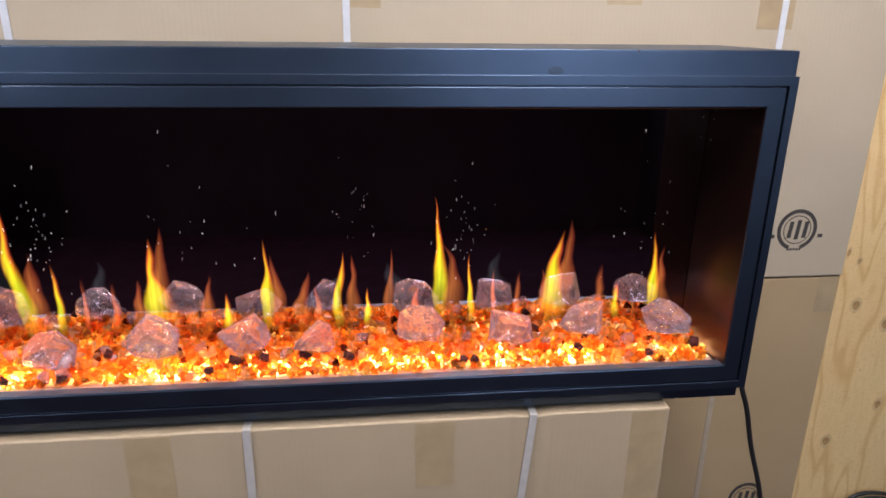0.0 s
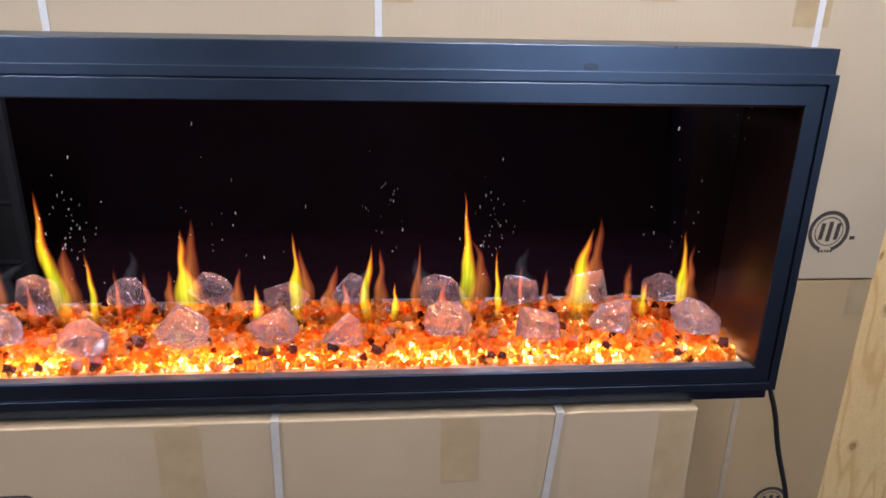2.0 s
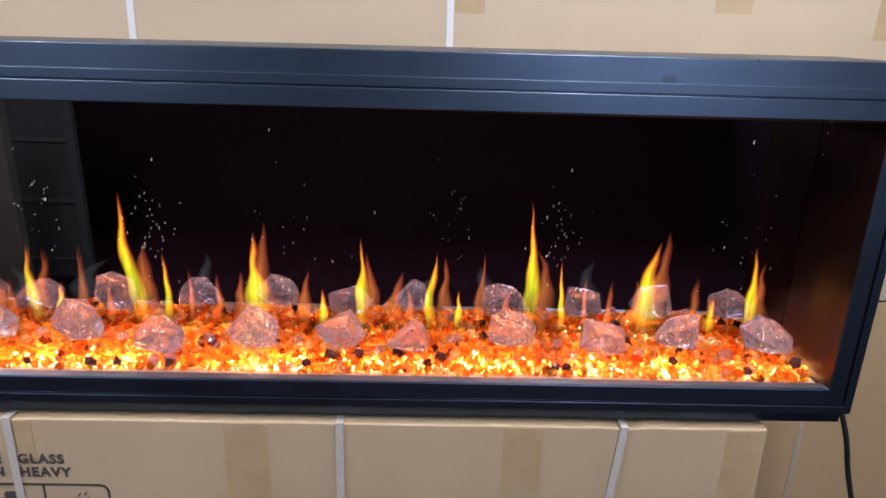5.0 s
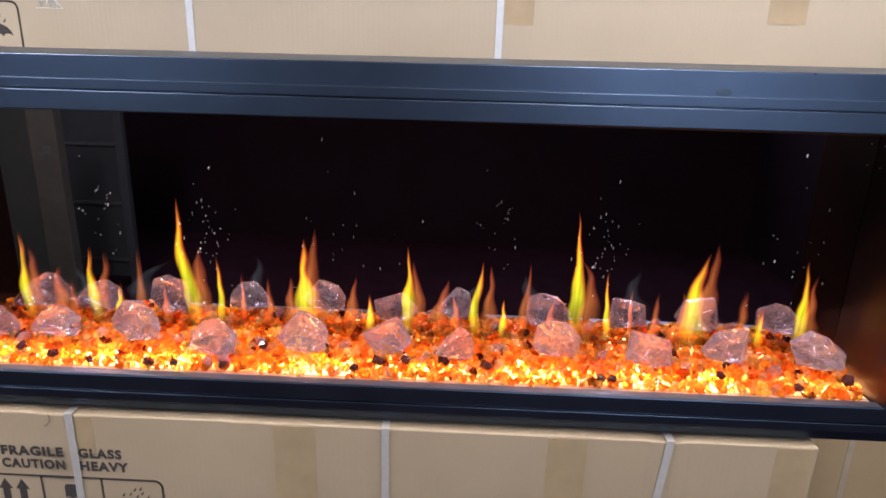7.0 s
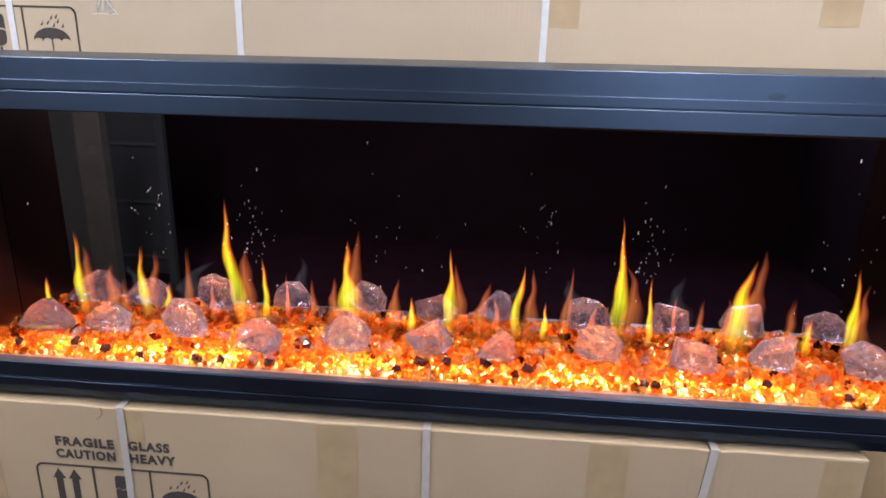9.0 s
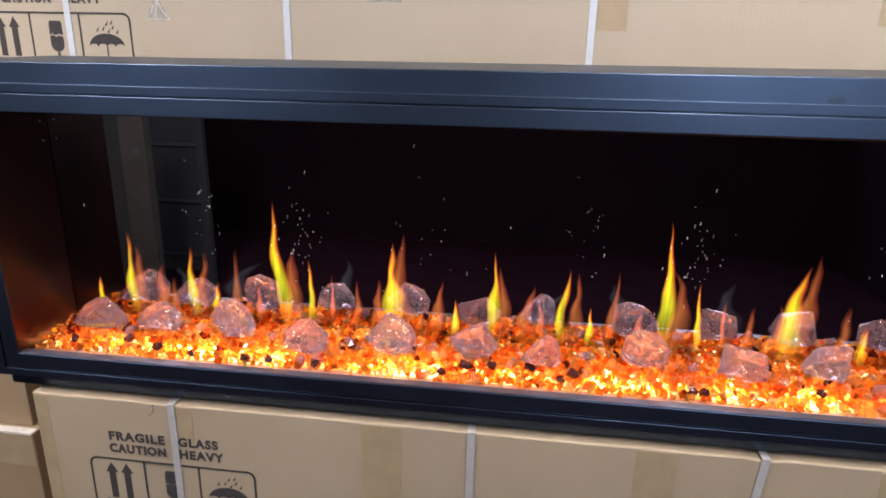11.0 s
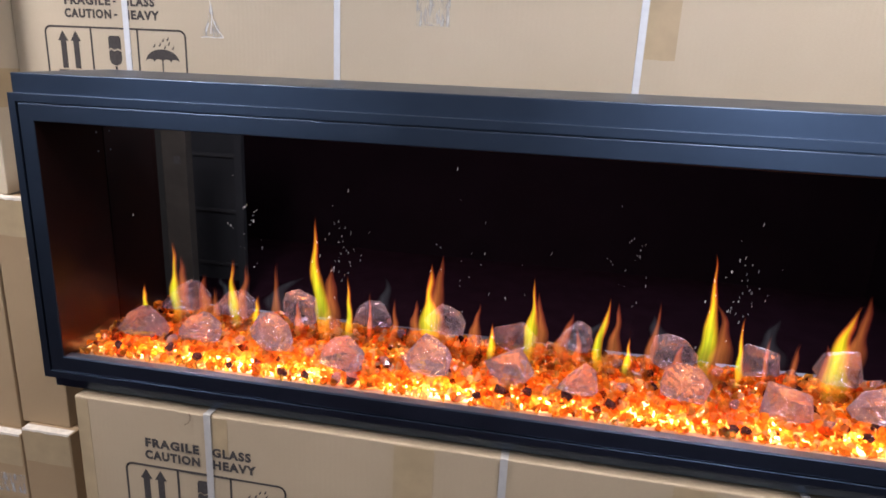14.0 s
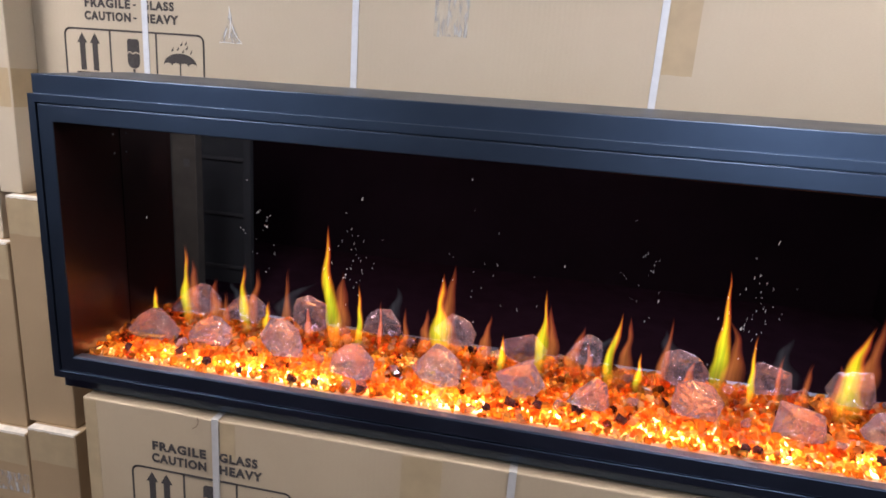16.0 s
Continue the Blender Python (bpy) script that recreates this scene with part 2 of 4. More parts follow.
def flame_material(name, stops, power, body):
    """Light of a flame on the display: along its height the colour turns, towards its sides it thins out."""
    m = bpy.data.materials.new(name)
    m.use_nodes = True
    nt = m.node_tree
    nt.nodes.remove(nt.nodes["Principled BSDF"])
    uv = nt.nodes.new("ShaderNodeUVMap")
    uv.uv_map = "along"
    sep = nt.nodes.new("ShaderNodeSeparateXYZ")
    nt.links.new(uv.outputs["UV"], sep.inputs[0])

    def calc(op, a, b):
        n = nt.nodes.new("ShaderNodeMath")
        n.operation = op
        for k, v in enumerate((a, b)):
            if hasattr(v, "is_linked"):
                nt.links.new(v, n.inputs[k])
            else:
                n.inputs[k].default_value = v
        return n.outputs[0]

    wob = noise_tex(nt, coords(nt, (1, 1, 0.3)), 38.0, 3)
    streak = noise_tex(nt, coords(nt, (1, 1, 0.07)), 210.0, 2)
    u = calc("ADD", sep.outputs["X"], calc("MULTIPLY", calc("SUBTRACT", wob, 0.5), 0.36))
    away = calc("ABSOLUTE", calc("SUBTRACT", u, 0.42), 0.0)
    v = calc("ADD", calc("MULTIPLY", sep.outputs["Y"], 0.80), calc("ADD", calc("MULTIPLY", away, 0.95), calc("MULTIPLY", calc("SUBTRACT", streak, 0.5), 0.35)))
    em = node(nt, "ShaderNodeEmission", Strength=power)
    nt.links.new(ramp(nt, v, stops), em.inputs["Color"])
    soft = ramp(nt, u, [(0.04, (0, 0, 0)), (0.20, (0.70, 0.70, 0.70)), (0.42, (1, 1, 1)), (0.66, (0.62, 0.62, 0.62)), (0.82, (0.34, 0.34, 0.34)), (0.97, (0, 0, 0))])
    soft = mixed(nt, soft, ramp(nt, streak, [(0.30, (0.45, 0.45, 0.45)), (0.62, (1, 1, 1))]), 0.75, "MULTIPLY")
    rise = ramp(nt, sep.outputs["Y"], [(0.0, (0, 0, 0)), (0.14, (0.22, 0.22, 0.22)), (0.36, (0.85, 0.85, 0.85)), (0.55, (1, 1, 1)), (0.80, (0.75, 0.75, 0.75)), (1.0, (0.05, 0.05, 0.05))])
    a = mixed(nt, soft, rise, 1.0, "MULTIPLY")
    a = mixed(nt, a, (body, body, body), 1.0, "MULTIPLY")
    gain = calc("MULTIPLY", a, power)
    nt.links.new(gain, em.inputs["Strength"])
    mx = nt.nodes.new("ShaderNodeAddShader")
    nt.links.new(nt.nodes.new("ShaderNodeBsdfTransparent").outputs[0], mx.inputs[0])
    nt.links.new(em.outputs[0], mx.inputs[1])
    nt.links.new(mx.outputs[0], nt.nodes["Material Output"].inputs["Surface"])
    return m


FLAME = flame_material("yellow_flame_light", [(0.0, (0.62, 0.40, 0.03)), (0.34, (0.56, 0.60, 0.015)), (0.60, (0.74, 0.56, 0.01)), (0.80, (0.95, 0.27, 0.02)), (1.0, (0.75, 0.07, 0.03))], 1.40, 0.95)
EMBER_FLAME = flame_material("orange_flame_light", [(0.0, (0.55, 0.20, 0.06)), (0.5, (0.88, 0.25, 0.05)), (1.0, (0.72, 0.10, 0.05))], 0.85, 0.52)
SMOKE = flame_material("grey_smoke_light", [(0.0, (0.50, 0.55, 0.55)), (1.0, (0.55, 0.60, 0.66))], 0.075, 0.6)
SPARK = bpy.data.materials.new("white_spark_light")
SPARK.use_nodes = True
SPARK.node_tree.nodes["Principled BSDF"].inputs["Emission Color"].default_value = (1.0, 0.85, 0.75, 1)
nt = SPARK.node_tree
nt.links.new(ramp(nt, nt.nodes.new("ShaderNodeObjectInfo").outputs["Random"], [(0.0, (0.08, 0.08, 0.08)), (0.7, (0.45, 0.45, 0.45)), (1.0, (1.1, 1.1, 1.1))]), nt.nodes["Principled BSDF"].inputs["Emission Strength"])
GLOW = bpy.data.materials.new("lamp_diffuser")
GLOW.use_nodes = True
GLOW.node_tree.nodes["Principled BSDF"].inputs["Emission Color"].default_value = (0.93, 0.96, 1.0, 1)
GLOW.node_tree.nodes["Principled BSDF"].inputs["Emission Strength"].default_value = 3.0


# ---------------------------------------------------------------- mesh helpers
def part(name, bm, material, parent=None, label=""):
    me = bpy.data.meshes.new(name)
    bm.to_mesh(me)
    bm.free()
    me.materials.append(material)
    ob = new(name, me)
    if parent is not None:
        ob.parent = parent
    if label:
        ob["label"] = label
    return ob


def root(name, x=0, y=0, z=0):
    ob = new(name)
    ob.empty_display_size = 0.05
    ob.location = (x, y, z)
    return ob


def block(lo, hi, bevel=0.0, segments=2, bm=None):
    bm = bm or bmesh.new()
    vs = [bm.verts.new((x, y, z)) for x in (lo[0], hi[0]) for y in (lo[1], hi[1]) for z in (lo[2], hi[2])]
    fs = [bm.faces.new([vs[i] for i in q]) for q in ((0, 1, 3, 2), (4, 6, 7, 5), (0, 4, 5, 1), (2, 3, 7, 6), (0, 2, 6, 4), (1, 5, 7, 3))]
    bmesh.ops.recalc_face_normals(bm, faces=fs)
    if bevel:
        edges = list({e for f in fs for e in f.edges})
        bmesh.ops.bevel(bm, geom=edges, offset=bevel, segments=segments, profile=0.6, affect="EDGES")
    return bm


def ring(x0, x1, z0, z1, hx0, hx1, hz0, hz1, y0, y1, bevel=0.0):
    """A rectangular frame in the x-z plane, with a hole, from y0 (front) to y1."""
    bm = bmesh.new()
    loops = []
    for y in (y0, y1):
        loops.append([bm.verts.new((x, y, z)) for x, z in ((x0, z0), (x1, z0), (x1, z1), (x0, z1))])
        loops.append([bm.verts.new((x, y, z)) for x, z in ((hx0, hz0), (hx1, hz0), (hx1, hz1), (hx0, hz1))])
    fo, fi, bo, bi = loops
    for i in range(4):
        j = (i + 1) % 4
        bm.faces.new((fo[i], fo[j], fi[j], fi[i]))
        bm.faces.new((bo[j], bo[i], bi[i], bi[j]))
        bm.faces.new((fo[j], fo[i], bo[i], bo[j]))
        bm.faces.new((fi[i], fi[j], bi[j], bi[i]))
    bmesh.ops.recalc_face_normals(bm, faces=bm.faces)
    if bevel:
        sharp = [e for e in bm.edges if len(e.link_faces) == 2 and e.calc_face_angle() > 0.5]
        bmesh.ops.bevel(bm, geom=sharp, offset=bevel, segments=2, profile=0.5, affect="EDGES")
    return bm


def outline(points, y, thick, bm=None):
    """A flat plate in the x-z plane from an outline, its front at y, thick deep."""
    bm = bm or bmesh.new()
    front = [bm.verts.new((x, y, z)) for x, z in points]
    back = [bm.verts.new((x, y + thick, z)) for x, z in points]
    fs = [bm.faces.new(front), bm.faces.new(back[::-1])]
    n = len(points)
    for i in range(n):
        fs.append(bm.faces.new((front[i], back[i], back[(i + 1) % n], front[(i + 1) % n])))
    bmesh.ops.recalc_face_normals(bm, faces=fs)
    return bm


def band(points, width, y, thick, closed=True, bm=None):
    """A printed line of some width along points in the x-z plane."""
    bm = bm or bmesh.new()
    n = len(points)
    for i in range(n if closed else n - 1):
        (ax, az), (bx, bz) = points[i], points[(i + 1) % n]
        d = math.hypot(bx - ax, bz - az)
        ux, uz = (bx - ax) / d, (bz - az) / d
        e = width * 0.35
        px, pz = -uz * width / 2, ux * width / 2
        outline([(ax - ux * e + px, az - uz * e + pz), (bx + ux * e + px, bz + uz * e + pz),
                 (bx + ux * e - px, bz + uz * e - pz), (ax - ux * e - px, az - uz * e - pz)], y, thick, bm)
    return bm


def arc(cx, cz, rx, rz, a0, a1, n):
    return [(cx + rx * math.cos(radians(a0 + (a1 - a0) * i / n)), cz + rz * math.sin(radians(a0 + (a1 - a0) * i / n))) for i in range(n + 1)]


def rounded(x0, x1, z0, z1, r):
    pts = []
    for cx, cz, a in ((x1 - r, z1 - r, 0), (x0 + r, z1 - r, 90), (x0 + r, z0 + r, 180), (x1 - r, z0 + r, 270)):
        pts += arc(cx, cz, r, r, a, a + 90, 5)
    return pts


def hull(points):
    bm = bmesh.new()
    for p in points:
        bm.verts.new(p)
    out = bmesh.ops.convex_hull(bm, input=bm.verts)
    loose = [v for v in bm.verts if not v.link_faces]
    bmesh.ops.delete(bm, geom=loose, context="VERTS")
    return bm


def lettering(words, x0, x1, z0, z1, y, parent):
    """Printed words stretched to fill a rectangle on a front face."""
    cu = bpy.data.curves.new("lettering", "FONT")
    cu.body, cu.size, cu.extrude, cu.offset, cu.resolution_u, cu.space_character = words, 1.0, 0.004, 0.046, 3, 1.18
    tmp = new("lettering_tmp", cu)
    bpy.context.view_layer.update()
    me = bpy.data.meshes.new_from_object(tmp.evaluated_get(bpy.context.evaluated_depsgraph_get()))
    bpy.data.objects.remove(tmp)
    co = np.array([v.co for v in me.vertices])
    lo, hi = co.min(0), co.max(0)
    for v in me.vertices:
        u, w = (v.co.x - lo[0]) / (hi[0] - lo[0]), (v.co.y - lo[1]) / (hi[1] - lo[1])
        v.co = (x0 + u * (x1 - x0), y - 0.0003 * (1 if v.co.z > 0 else 0), z0 + w * (z1 - z0))
    me.materials.append(INK)
    me.name = "printed_line"
    ob = new("printed_line", me)
    ob.parent = parent
    ob["label"] = "bold black printed warning words"
    return ob


def warning(c, x0, x1, z0, tall, pitch, dashes=True):
    """Two printed lines of warning words with a dash between the words."""
    w = x1 - x0
    for k, (a, b) in enumerate((("CAUTION", "HEAVY"), ("FRAGILE", "GLASS"))):
        z = z0 + k * pitch
        lettering(a, x0 + 0.010 * k * w, x0 + 0.50 * w, z, z + tall, -0.0004, c)
        lettering(b, x0 + 0.618 * w, x1 - 0.008 * k, z, z + tall, -0.0004, c)
        if dashes:
            part("printed_dash", outline([(x0 + 0.528 * w, z + tall * 0.36), (x0 + 0.560 * w, z + tall * 0.36), (x0 + 0.560 * w, z + tall * 0.54), (x0 + 0.528 * w, z + tall * 0.54)], -0.0005, 0.0006), INK, c)


# ---------------------------------------------------------------- the room
def slab(name, lo, hi, mat, label):
    ob = part(name, block(lo, hi), mat)
    return tagged(ob, label, "wall" if "wall" in name else name.split("_")[0], "", "structure")


slab("floor", (-2.6, -4.1, -0.1), (3.3, 1.3, 0.0), CONCRETE, "dark red-brown painted concrete floor of the store room")
slab("ceiling", (-2.6, -4.1, ROOF), (3.3, 1.3, ROOF + 0.1), WHITE_PAINT, "plain white painted ceiling")
for k, (wx0, wx1, wz0, wz1, watts) in enumerate(WINDOWS):
    a, b_ = ((0.2, 3.3), (-2.6, 0.2))[k]
    wall = part("wall_south_%d" % (k + 1), ring(a, b_, 0, ROOF, wx0, wx1, wz0, wz1, -4.1, -4.0), DARK_WALL)
    tagged(wall, "dark grey painted wall with a high window", "wall", "", "structure")
    win = tagged(root("window_%d" % (k + 1), (wx0 + wx1) / 2, -4.06, wz0), "high daylit window in a white frame", "window", "", "structure")
    w, h = (wx1 - wx0) / 2, wz1 - wz0
    part("window_frame", ring(-w, w, 0, h, -w + 0.05, w - 0.05, 0.05, h - 0.05, -0.03, 0.02, 0.003), WHITE_PAINT, win)
    part("mullion", block((-0.02, -0.02, 0.05), (0.02, 0.01, h - 0.05)), WHITE_PAINT, win)
slab("wall_west", (-2.6, -4.0, 0), (-2.5, 1.2, ROOF), DARK_WALL, "dark grey painted side wall")
# dark colour stands in for deep shade seen between the cartons
slab("wall_north", (-2.6, 1.2, 0), (3.3, 1.3, ROOF), DARK_WALL, "wall behind the cartons, darkened to keep their gap in shade")
slab("wall_east", (3.2, -4.0, 0), (3.3, 1.2, ROOF), DARK_WALL, "dark grey painted wall behind the plywood")

for lx, ly, sx, sy, watts in LAMPS:
    lamp = tagged(root("ceiling_light", lx, ly, ROOF - 0.07), "long white ceiling light with a glowing diffuser", "ceiling light", "ceiling lights")
    part("housing", ring(-sx / 2 - 0.02, sx / 2 + 0.02, -sy / 2 - 0.02, sy / 2 + 0.02, -sx / 2, sx / 2, -sy / 2, sy / 2, -0.07, 0.0), WHITE_PAINT, lamp).matrix_basis = pose(0, 0, 0, 90, 0, 0)
    part("diffuser", block((-sx / 2, -sy / 2, 0.02), (sx / 2, sy / 2, 0.03)), GLOW, lamp)

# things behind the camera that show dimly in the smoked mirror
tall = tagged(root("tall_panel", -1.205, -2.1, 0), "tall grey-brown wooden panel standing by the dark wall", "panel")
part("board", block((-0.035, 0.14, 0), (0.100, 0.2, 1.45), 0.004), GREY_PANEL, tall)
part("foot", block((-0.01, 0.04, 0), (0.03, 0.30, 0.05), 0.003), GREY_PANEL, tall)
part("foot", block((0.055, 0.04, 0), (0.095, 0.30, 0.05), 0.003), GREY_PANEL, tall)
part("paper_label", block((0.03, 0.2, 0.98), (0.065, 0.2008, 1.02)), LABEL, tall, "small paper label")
panel = tagged(root("partition", -2.0, -2.35, 0), "plain grey-green partition panel on the floor", "partition")
part("board", block((-0.45, -0.02, 0), (0.52, 0.02, 1.45), 0.003), SAGE, panel)
part("foot", block((-0.40, -0.18, 0), (-0.34, 0.18, 0.04), 0.003), SLATE, panel)
part("foot", block((0.40, -0.18, 0), (0.46, 0.18, 0.04), 0.003), SLATE, panel)
rack = tagged(root("storage_rack", -1.46, -2.6, 0), "dark grey steel storage rack with shelves", "shelf")
for px in (-0.28, 0.28):
    part("post", block((px - 0.025, -0.02, 0), (px + 0.025, 0.02, 1.45), 0.002), SLATE, rack)
for k in range(4):
    part("shelf", block((-0.255, -0.022, 0.2 + 0.36 * k), (0.255, -0.012, 0.222 + 0.36 * k), 0.002), GREY_RACK, rack)

part("back_sheet", block((-0.27, -0.034, 0.1), (0.27, -0.022, 1.45), 0.001), SLATE, rack)

# plywood sheet with knots, upright beside the cartons
ply = tagged(root("plywood_sheet", 2.3, 0.294, 0), "upright pale pine plywood sheet with brown knots beside the cartons", "plywood")
part("sheet", block((-0.462, 0.0, 0.0), (0.80, 0.018, 2.44), 0.0015), PLY, ply)
for kx, kz, ka, kb in ((1.887, 0.993, 0.010, 0.013), (1.889, 0.675, 0.010, 0.013), (1.963, 0.949, 0.011, 0.014), (1.873, 1.087, 0.005, 0.008), (1.846, 1.105, 0.004, 0.010), (1.99, 0.76, 0.008, 0.012), (1.90, 1.33, 0.007, 0.010), (1.93, 0.845, 0.0015, 0.0015)):
    halo = part("knot", outline(arc(0, 0, ka * 1.25, kb * 1.35, 0, 342, 18), -0.0003, 0.0008), KNOT_HALO, ply, "tan ring of grain round a knot")
    halo.matrix_basis = pose(kx - 2.3, 0.0, kz, 0, 12, 0)
    part("knot_core", outline(arc(0, 0, ka * 0.75, kb * 0.75, 0, 342, 18), -0.0007, 0.0008), KNOT, halo, "brown oval knot core")

# ---------------------------------------------------------------- cartons
def carton(x0, x1, y0, y1, z0, z1, label, mat=None, bites=()):
    """A carton; its upper front edge is pressed in where straps bite, and sags and bulges a little."""
    c = tagged(root("carton", (x0 + x1) / 2, y0, z0), label, "cardboard box", "stacked cartons")
    w, d, h = (x1 - x0) / 2, y1 - y0, z1 - z0
    bm = block((-w, 0, 0), (w, d, h), 0.0028, 3)
    for k in range(int((x1 - x0) / 0.02) + 1):
        geom = bm.verts[:] + bm.edges[:] + bm.faces[:]
        bmesh.ops.bisect_plane(bm, geom=geom, plane_co=(-w + 0.02 * k + 0.01, 0, 0), plane_no=(1, 0, 0))
    seed = x0 * 7.3 + z0 * 3.1
    for v in bm.verts:
        if v.co.z > h - 0.02 and v.co.y < 0.02:
            v.co.z -= 0.0016 * abs(noise.noise(Vector((v.co.x * 9, seed, 1.0))))
            for b, deep in bites:
                q = math.exp(-((v.co.x - b) / 0.014) ** 2)
                v.co.z -= deep * q
                v.co.y += 0.5 * deep * q
    ob = part("box", bm, mat or KRAFT, c)
    for p in ob.data.polygons:
        p.use_smooth = p.area < 0.0004
    return c


def strap(c, x, h, d, slack=0.0, mat=None, label="white plastic packing strap"):
    """A strap round the front and over the top and bottom of a carton, at x of the carton."""
    bm = block((x - 0.0056, -0.0016, -0.0), (x + 0.0056, -0.0004, h + 0.0005))
    for v in bm.verts:
        v.co.x += slack * min(0.0, v.co.z - h)
    block((x - 0.0056, -0.0004, h - 0.0002), (x + 0.0056, d, h + 0.0008), bm=bm)
    part("strap", bm, mat or STRAP, c, label)


def tape(c, x0, x1, z0, z1, mat=None, label="strip of tan packing tape"):
    jag = [(x0, z1), (x0, z0)] + [(x0 + (x1 - x0) * i / 6, z0 + random.uniform(-0.001, 0.001)) for i in range(1, 6)] + [(x1, z0), (x1, z1)]
    part("tape", outline(jag, -0.0005, 0.0006), mat or TAPE, c, label)


def handling_panel(c, x0, x1, ztop, height):
    """The framed handling marks: two arrows, a goblet, an umbrella under rain."""
    y, t, wd = -0.0005, 0.0007, 0.0032
    part("mark_frame", band(rounded(x0, x1, ztop - height, ztop, 0.012), wd, y, t), INK, c)
    cw = (x1 - x0) / 3
    for i in (1, 2):
        part("mark_divider", band([(x0 + cw * i, ztop), (x0 + cw * i, ztop - height)], wd, y, t, False), INK, c)
    base = ztop - height * 0.72
    for k in (0.38, 0.66):
        ax = x0 + cw * k
        part("arrow_mark", outline([(ax - 0.0056, base + 0.009), (ax + 0.0056, base + 0.009), (ax + 0.0056, ztop - 0.025), (ax + 0.0105, ztop - 0.025), (ax, ztop - 0.007), (ax - 0.0105, ztop - 0.025), (ax - 0.0056, ztop - 0.025)], y, t), INK, c)
    part("arrow_base", outline([(x0 + cw * 0.22, base - 0.002), (x0 + cw * 0.80, base - 0.002), (x0 + cw * 0.80, base + 0.006), (x0 + cw * 0.22, base + 0.006)], y, t), INK, c)
    gx, gz = x0 + cw * 1.5, ztop - 0.013
    crack = [(gx - 0.0125, gz - 0.027), (gx - 0.008, gz - 0.0235), (gx - 0.002, gz - 0.0275), (gx + 0.005, gz - 0.0245), (gx + 0.0125, gz - 0.0275)]
    bm = outline(arc(gx, gz - 0.040, 0.0125, 0.012, 180, 360, 14) + crack[::-1], y, t)
    outline([(px, pz + 0.0028) for px, pz in crack] + [(gx + 0.0122, gz - 0.004), (gx + 0.0095, gz), (gx - 0.0095, gz), (gx - 0.0122, gz - 0.004)], y, t, bm)
    outline([(gx - 0.002, gz - 0.053), (gx + 0.002, gz - 0.053), (gx + 0.002, gz - 0.075), (gx - 0.002, gz - 0.075)], y, t, bm)
    outline([(gx - 0.012, gz - 0.079), (gx + 0.012, gz - 0.079), (gx + 0.007, gz - 0.0745), (gx - 0.007, gz - 0.0745)], y, t, bm)
    part("goblet_mark", bm, INK, c)
    ux, uz = x0 + cw * 2.5, ztop - 0.054
    dome = arc(ux, uz, 0.033, 0.021, 0, 180, 14)
    for k in range(4):
        dome += arc(ux - 0.033 + 0.0165 * (k + 0.5), uz, 0.00825, 0.004, 180, 0, 4)[1:-1] + ([(ux - 0.033 + 0.0165 * (k + 1), uz - 0.001)] if k < 3 else [])
    bm = outline(dome, y, t)
    outline([(ux - 0.0012, uz), (ux + 0.0012, uz), (ux + 0.0012, uz - 0.042), (ux - 0.0012, uz - 0.042)], y, t, bm)
    part("umbrella_mark", bm, INK, c)
    for dx, dz in ((-0.015, 0.027), (-0.004, 0.029), (0.006, 0.025), (0.003, 0.037), (0.014, 0.031), (0.022, 0.024), (0.012, 0.039)):
        part("rain_mark", outline([(ux + dx - 0.0024, uz + dz - 0.002), (ux + dx - 0.0008, uz + dz - 0.0034), (ux + dx + 0.0014, uz + dz - 0.0016), (ux + dx + 0.0026, uz + dz + 0.0042)], y, t), INK, c)


